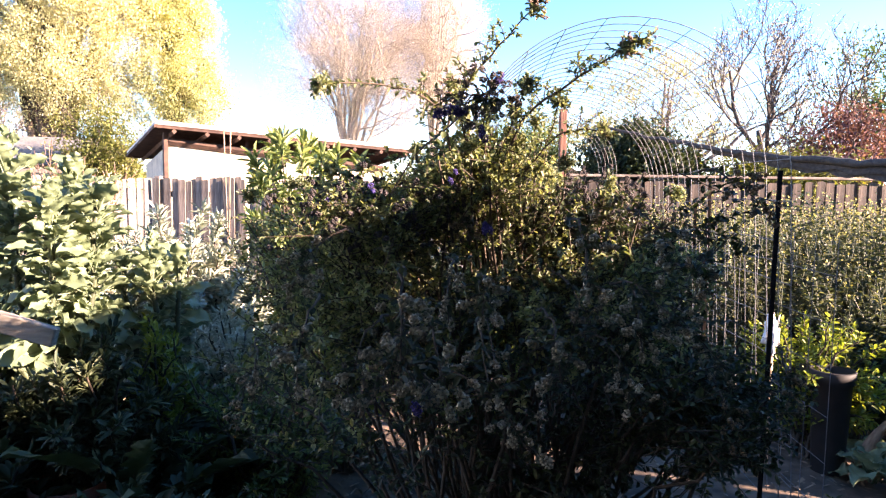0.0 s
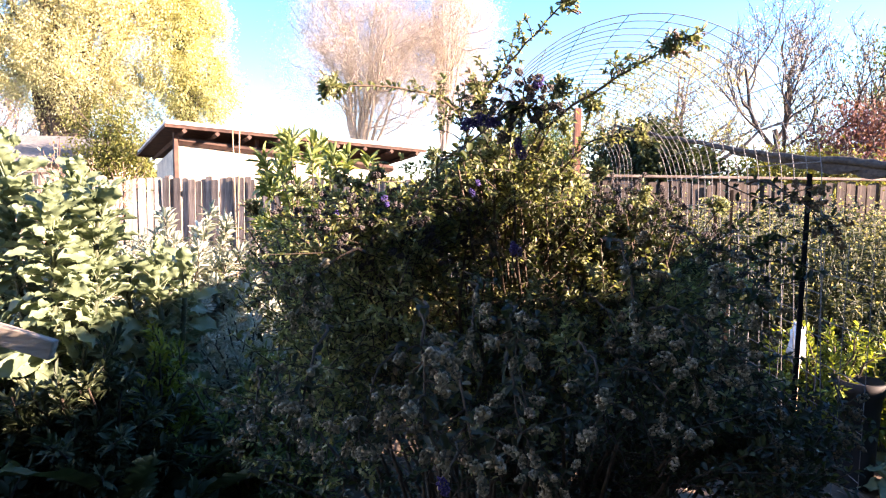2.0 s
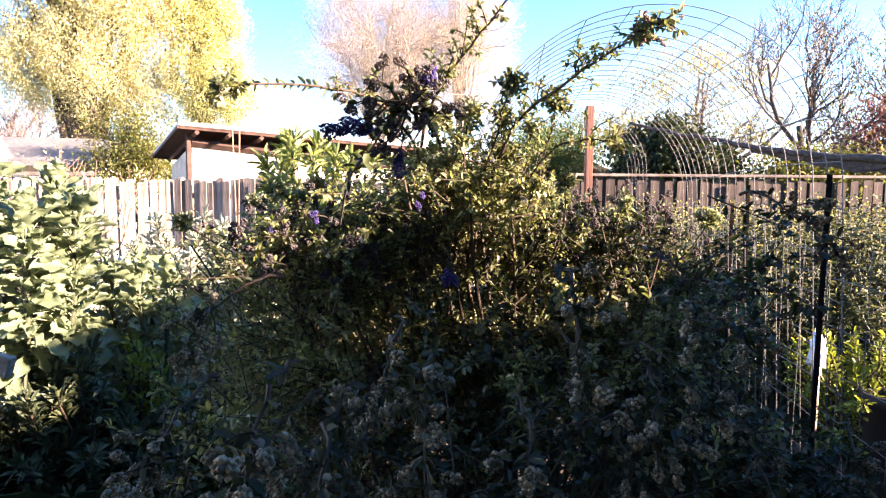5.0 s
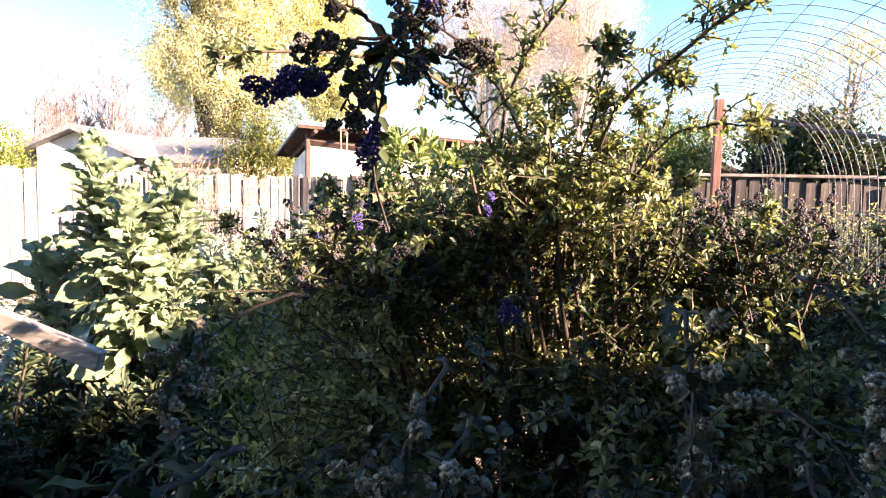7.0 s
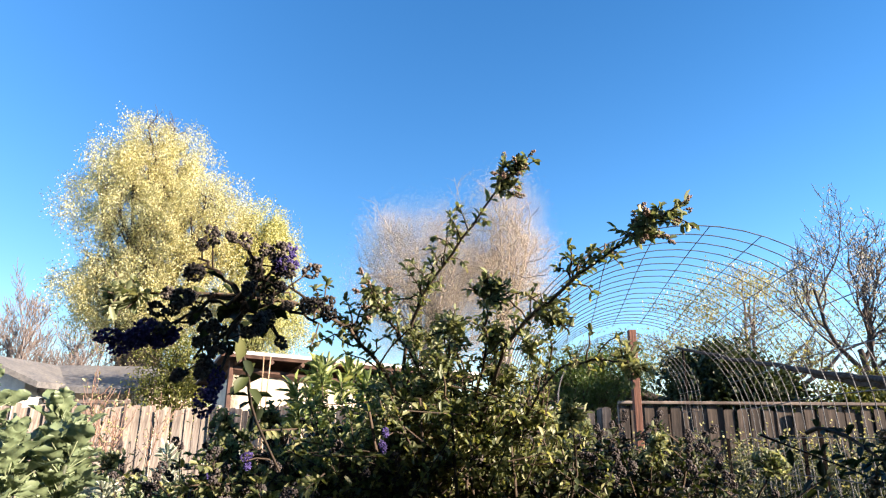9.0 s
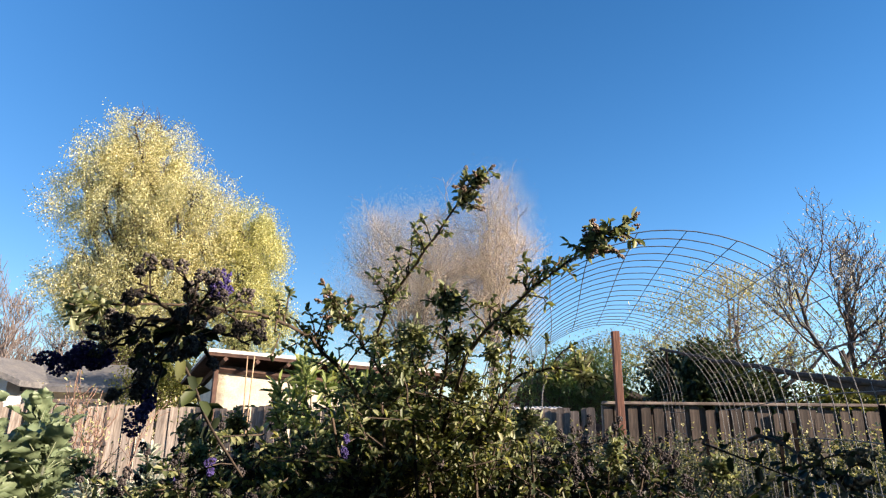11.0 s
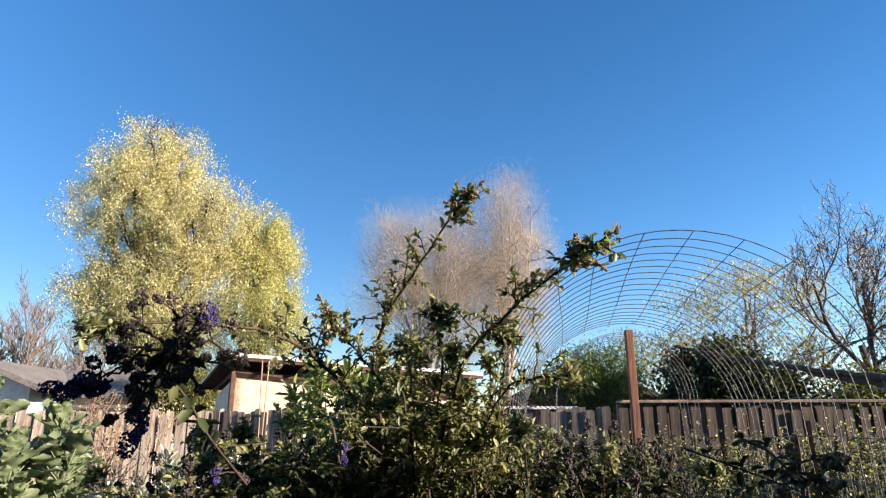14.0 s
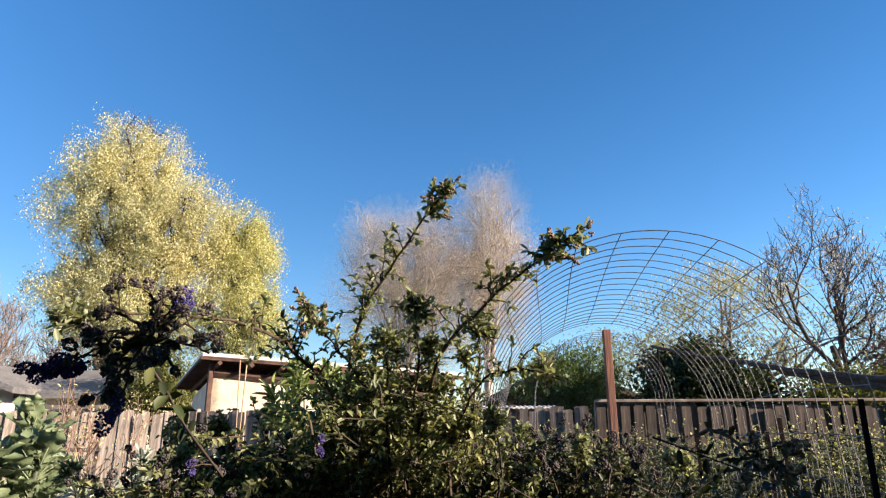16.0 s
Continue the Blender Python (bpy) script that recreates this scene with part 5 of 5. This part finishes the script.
    def bloom_spray(q, size, kinds, mat, lift=0.03, as_parts=True):
        q = np.array(q)
        start = q + (rs.normal() * 0.04, 0.16, 0.06 + rs.normal() * 0.02)
        stem = arc(start, q, 9, (0, 0, lift), 0.003, rs)
        tube(wood, stem - base, np.linspace(0.0026, 0.001, 9), 4, False)
        pairs(pale, stem, 0.014, 0.015, 0.0075, 0.1, 0.9)
        for k in range(rs.randint(9, 14)):
            p, d = along(stem, [rs.uniform(0.62, 0.999)])
            o = unit(rand_dirs(1, rs)[0] * (1.2, 0.8, 1.0) + d[0] * 0.5 + (0, -0.25, -0.15))
            tip = p[0] + o * size * rs.uniform(0.35, 1.0)
            t = arc(p[0], tip, 5, (0, 0, 0.004), 0.001, rs)
            tube(fine, t - base, np.linspace(0.0011, 0.0006, 5), 4, False)
            spray(pale, t - base, 4, 0.014, 0.0072, 0.1)
            m = turn_to(tip - base - o * 0.006, o, rs.uniform(0, 360)) @ Matrix.Scale(rs.uniform(0.75, 1.1), 4)
            if as_parts:
                part("spent_bloom", kinds[k % 3], mat, root, m=m)
            else:
                stamp(mass, kinds[k % 3], m)

    for i, q in enumerate(CLUSTERS):
        bloom_spray(q, 0.055 if i < 2 else 0.042, heads, M_PALESEED)
    front = [i for i in range(len(lobe)) if lobe[i][1] < 1.15 and lobe[i][2] > 0.9]
    for i in front[:9]:
        bloom_spray(lobe[i] + lobe_out[i] * 0.04, 0.034, brown, M_SEED, 0.02, False)
    front = [i for i in range(len(body)) if body[i][1] < 1.5 and body[i][2] > 0.8]
    for i in front[:16]:
        bloom_spray(body[i] + body_out[i] * 0.04, 0.034, brown, M_SEED, 0.02, False)

    # the crown: two dull masses with many seed heads, and a greener middle
    crown = []
    for n, c, rad, g, ll in ((420, (-0.15, 1.3, 1.475), (0.2, 0.2, 0.125), lit_young, 0.0112), (310, (0.34, 1.52, 1.48), (0.22, 0.24, 0.13), dark, 0.0112),
                             (430, (0.06, 1.5, 1.5), (0.28, 0.3, 0.15), lit_young, 0.0112), (400, (0.05, 1.36, 1.58), (0.19, 0.2, 0.115), lit_young, 0.0112), (230, (-0.3, 1.62, 1.4), (0.25, 0.25, 0.14), lit_young, 0.011), (300, (0.55, 1.75, 1.36), (0.22, 0.25, 0.12), lit_young, 0.011)):
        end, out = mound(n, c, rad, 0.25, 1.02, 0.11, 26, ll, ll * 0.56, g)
        crown.append((end, out))
        for e in end[:14]:
            stalk_to(e)
    faded = Geo()
    for (end, out), n in ((crown[0], 260), (crown[1], 260), (crown[2], 60)):
        for i in range(min(n, len(end))):
            for k in range(2):
                o = unit(out[i] + rand_dirs(1, rs)[0] * 0.6 + (0, 0, 0.3))
                stamp(faded, dull[(i + k) % 3], turn_to(end[i] - base + o * 0.006 + rand_dirs(1, rs)[0] * 0.008, o, 40 * i))
    tagged(part("faded_bloom_mass", faded, M_MAUVE, root, "dull mauve faded blooms"), kind="stuff")
    tagged(part("spent_bloom_mass", mass, M_SEED, root, "many brown spent blooms"), kind="stuff")

    def shoot(pts, r, tip, side=22, ll=0.0128, ends="bud", g=lit_young):
        """A long stem with paired leaves, side twigs, and a crowded tip."""
        ln = smooth_line(pts, 18) + np.concatenate([rs.normal(size=(17, 3)) * 0.0016, [[0, 0, 0]]])
        tube(wood, ln - base, np.linspace(r, 0.0011, 18), 6, False)
        pairs(g, ln, 0.0095, ll, ll * 0.5)
        for s in rs.uniform(0.05, 0.72, side):
            p, d = along(ln, [s])
            o = unit(rand_dirs(1, rs)[0] + d[0] * 0.5 + (0, 0, 0.45))
            t = arc(p[0], p[0] + o * rs.uniform(0.02, 0.085) * (1.15 - s), 6, (0, 0, 0.006), 0.002, rs)
            tube(fine, t - base, np.linspace(0.0012, 0.0007, 6), 4, False)
            pairs(g, t, 0.0095, ll * 0.85, ll * 0.4, 0.15)
            spray(g, t - base, 4, ll * 0.8, ll * 0.4, 0.75)
        if tip:
            s1 = 1 - tip / np.linalg.norm(np.diff(ln, axis=0), axis=1).sum()
            for s in rs.uniform(s1, 1.0, 28):
                p, d = along(ln, [s])
                o = unit(rand_dirs(1, rs)[0] + d[0] * 0.7)
                e = p[0] + o * rs.uniform(0.008, 0.027)
                t = arc(p[0], e, 4)
                tube(fine, t - base, np.linspace(0.001, 0.0006, 4), 4, False)
                spray(crest, t - base, 6, ll * 0.9, ll * 0.48, 0.2)
                if ends == "bud" and rs.uniform() < 0.75:
                    part("bud", buds[rs.randint(2)], M_BUD, root, "reddish flower bud", m=turn_to(e - base, o, 0))
        return ln

    # the two tall shoots
    shoot([(-0.03, 1.42, 1.58), (0.015, 1.33, 1.74), (0.045, 1.28, 1.785), (0.09, 1.23, 1.835), (0.14, 1.18, 1.885), (0.175, 1.15, 1.918)], 0.0032, 0.075, 26)
    shoot([(0.1, 1.38, 1.58), (0.165, 1.26, 1.722), (0.205, 1.19, 1.752), (0.245, 1.13, 1.778), (0.29, 1.09, 1.803), (0.325, 1.05, 1.82)], 0.0032, 0.085, 26)
    # the branch that reaches out to the west
    shoot([(0.02, 1.4, 1.58), (0.012, 1.28, 1.645), (-0.008, 1.15, 1.702), (-0.05, 1.08, 1.732), (-0.12, 1.025, 1.737), (-0.195, 0.965, 1.724)], 0.003, 0.03, 46, 0.0122, "leaf")
    # shorter shoots round them
    shoot([(0.1, 1.36, 1.6), (0.13, 1.24, 1.7), (0.142, 1.1, 1.757)], 0.0022, 0.03, 12, 0.012, "leaf")
    shoot([(0.06, 1.4, 1.62), (0.034, 1.24, 1.7), (0.012, 1.1, 1.753)], 0.0022, 0.05, 14, 0.012)
    shoot([(0.165, 1.35, 1.6), (0.215, 1.24, 1.675), (0.262, 1.2, 1.688), (0.3, 1.17, 1.68)], 0.002, 0.02, 9, 0.012, "leaf")
    shoot([(0.05, 1.45, 1.58), (0.075, 1.3, 1.68), (0.09, 1.2, 1.735)], 0.0022, 0.03, 12, 0.012, "leaf")
    for _ in range(11):
        x, y = rs.uniform(-0.02, 0.24), rs.uniform(1.15, 1.4)
        top = rs.uniform(1.64, 1.75)
        shoot([(0.1 + 0.5 * (x - 0.1), y + 0.2, 1.48), (0.03 + 0.8 * x, y + 0.08, top - 0.09), (x, y, top)], 0.0022, 0.025, 13, 0.0122, "leaf")
    for _ in range(26):
        x = rs.uniform(-0.42, 0.52)
        if 0.04 < x < 0.16:
            continue
        top = 1.64 - 0.16 * abs(x - 0.08) + rs.normal() * 0.022
        y = rs.uniform(1.2, 1.65)
        shoot([(0.1 + 0.6 * (x - 0.1), y + 0.2, 1.4), (0.05 + 0.8 * x, y + 0.08, top - 0.1), (x, y, top)], 0.0022, 0.02, 9, 0.0118, "leaf", lit_young if rs.uniform() < 0.6 else dark)

    # the nodding head of blooms close to the path
    hub = np.array([0.048, 0.722, 1.667])
    stem = smooth_line([(-0.1, 1.16, 1.56), (-0.045, 0.95, 1.618), (0.0, 0.83, 1.643), (0.028, 0.75, 1.66), hub], 14)
    tube(wood, stem - base, np.linspace(0.0015, 0.0008, 14), 6, False)
    pairs(dark, stem, 0.018, 0.016, 0.008, 0.2, 0.9)
    # rays of the head: where each ends, how many seed balls it bears, how many purple bunches
    rays = [((0.005, 0.72, 1.694), 5, 0), ((0.036, 0.715, 1.697), 4, 0), ((0.05, 0.725, 1.69), 3, 2), ((0.046, 0.71, 1.682), 4, 0), ((0.064, 0.73, 1.673), 4, 0), ((-0.012, 0.735, 1.672), 5, 0),
            ((-0.008, 0.708, 1.65), 2, 4), ((0.008, 0.7, 1.654), 2, 4), ((0.018, 0.715, 1.636), 6, 0), ((0.03, 0.705, 1.627), 3, 3), ((0.004, 0.73, 1.64), 5, 0), ((0.055, 0.72, 1.65), 5, 0), ((0.07, 0.735, 1.66), 3, 0)]
    for tip, n, purple in rays:
        tip = hub + (np.array(tip) + (0.01, 0, -0.001) - hub) * 0.9
        ln = arc(hub + rs.normal(size=3) * 0.003, tip, 8, (0, 0, 0.004), 0.0012, rs)
        tube(fine, ln - base, np.linspace(0.001, 0.0006, 8), 5, False)
        d = unit(tip - hub)
        spray(dark, ln - base, 2, 0.01, 0.005, 0.1)
        for k in range(n):
            p = along(ln, [0.5 + 0.5 * (k + 0.5) / n])[0][0]
            o = unit(rand_dirs(1, rs)[0] + d * 0.4)
            e = p + o * rs.uniform(0.004, 0.012)
            sticks(fine, [p - base], [e - base], 0.0005, 0.0004)
            part("spent_bloom", balls[rs.randint(3)], M_DULL, root, m=turn_to(e - base, o) @ Matrix.Scale(rs.uniform(0.55, 0.82), 4))
        for k in range(purple):
            p = tip - d * 0.004 + d * 0.0035 * k + rs.normal(size=3) * 0.0022
            part("bloom", blooms[k % 3], M_PURPLE, root, "purple flower cluster", m=turn_to(p - base, unit(d + rand_dirs(1, rs)[0] * 0.5)) @ Matrix.Scale(rs.uniform(0.6, 0.8), 4))
    g = Geo()
    o = rand_dirs(9, rs)
    leaves(g, hub + o * 0.006 - base, o + (0, 0, 0.2), rs.uniform(0.01, 0.016, 9), rs.uniform(0.0055, 0.0085, 9), rs=rs)
    part("head_leaves", g, M_BUSH, root, "dark green leaves at the flower head")
    # purple bunches lower in the bush
    for at, n in (((-0.24, 1.28, 1.55), 2), ((-0.27, 1.3, 1.53), 2), ((0.06, 0.98, 1.515), 3), ((0.02, 1.18, 1.6), 2), ((-0.02, 0.59, 1.36), 1), ((-0.14, 1.15, 1.57), 2)):
        tube(fine, arc(np.array(at) + (0.02, 0.15, -0.05), at, 6, (0, 0, 0.02), 0.002, rs) - base, np.linspace(0.0014, 0.0007, 6), 4, False)
        for k in range(n):
            part("bloom", blooms[k % 3], M_PURPLE, root, "purple flower cluster",
                 m=turn_to(np.array(at) + rs.normal(size=3) * 0.006 - base, unit(rand_dirs(1, rs)[0] * 0.5 + (0, -0.3, -0.6))) @ Matrix.Scale(0.85, 4))

    part("branchwork", wood, M_TWIG, root)
    tagged(part("fine_branchwork", fine, M_TWIG, root), kind="stuff")
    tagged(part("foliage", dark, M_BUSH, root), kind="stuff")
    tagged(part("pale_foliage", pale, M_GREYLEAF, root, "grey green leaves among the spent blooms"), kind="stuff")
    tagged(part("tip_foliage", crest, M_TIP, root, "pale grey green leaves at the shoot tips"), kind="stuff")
    tagged(part("sunlit_young_foliage", lit_young, M_SHOOT, root), kind="stuff")


make_bush()
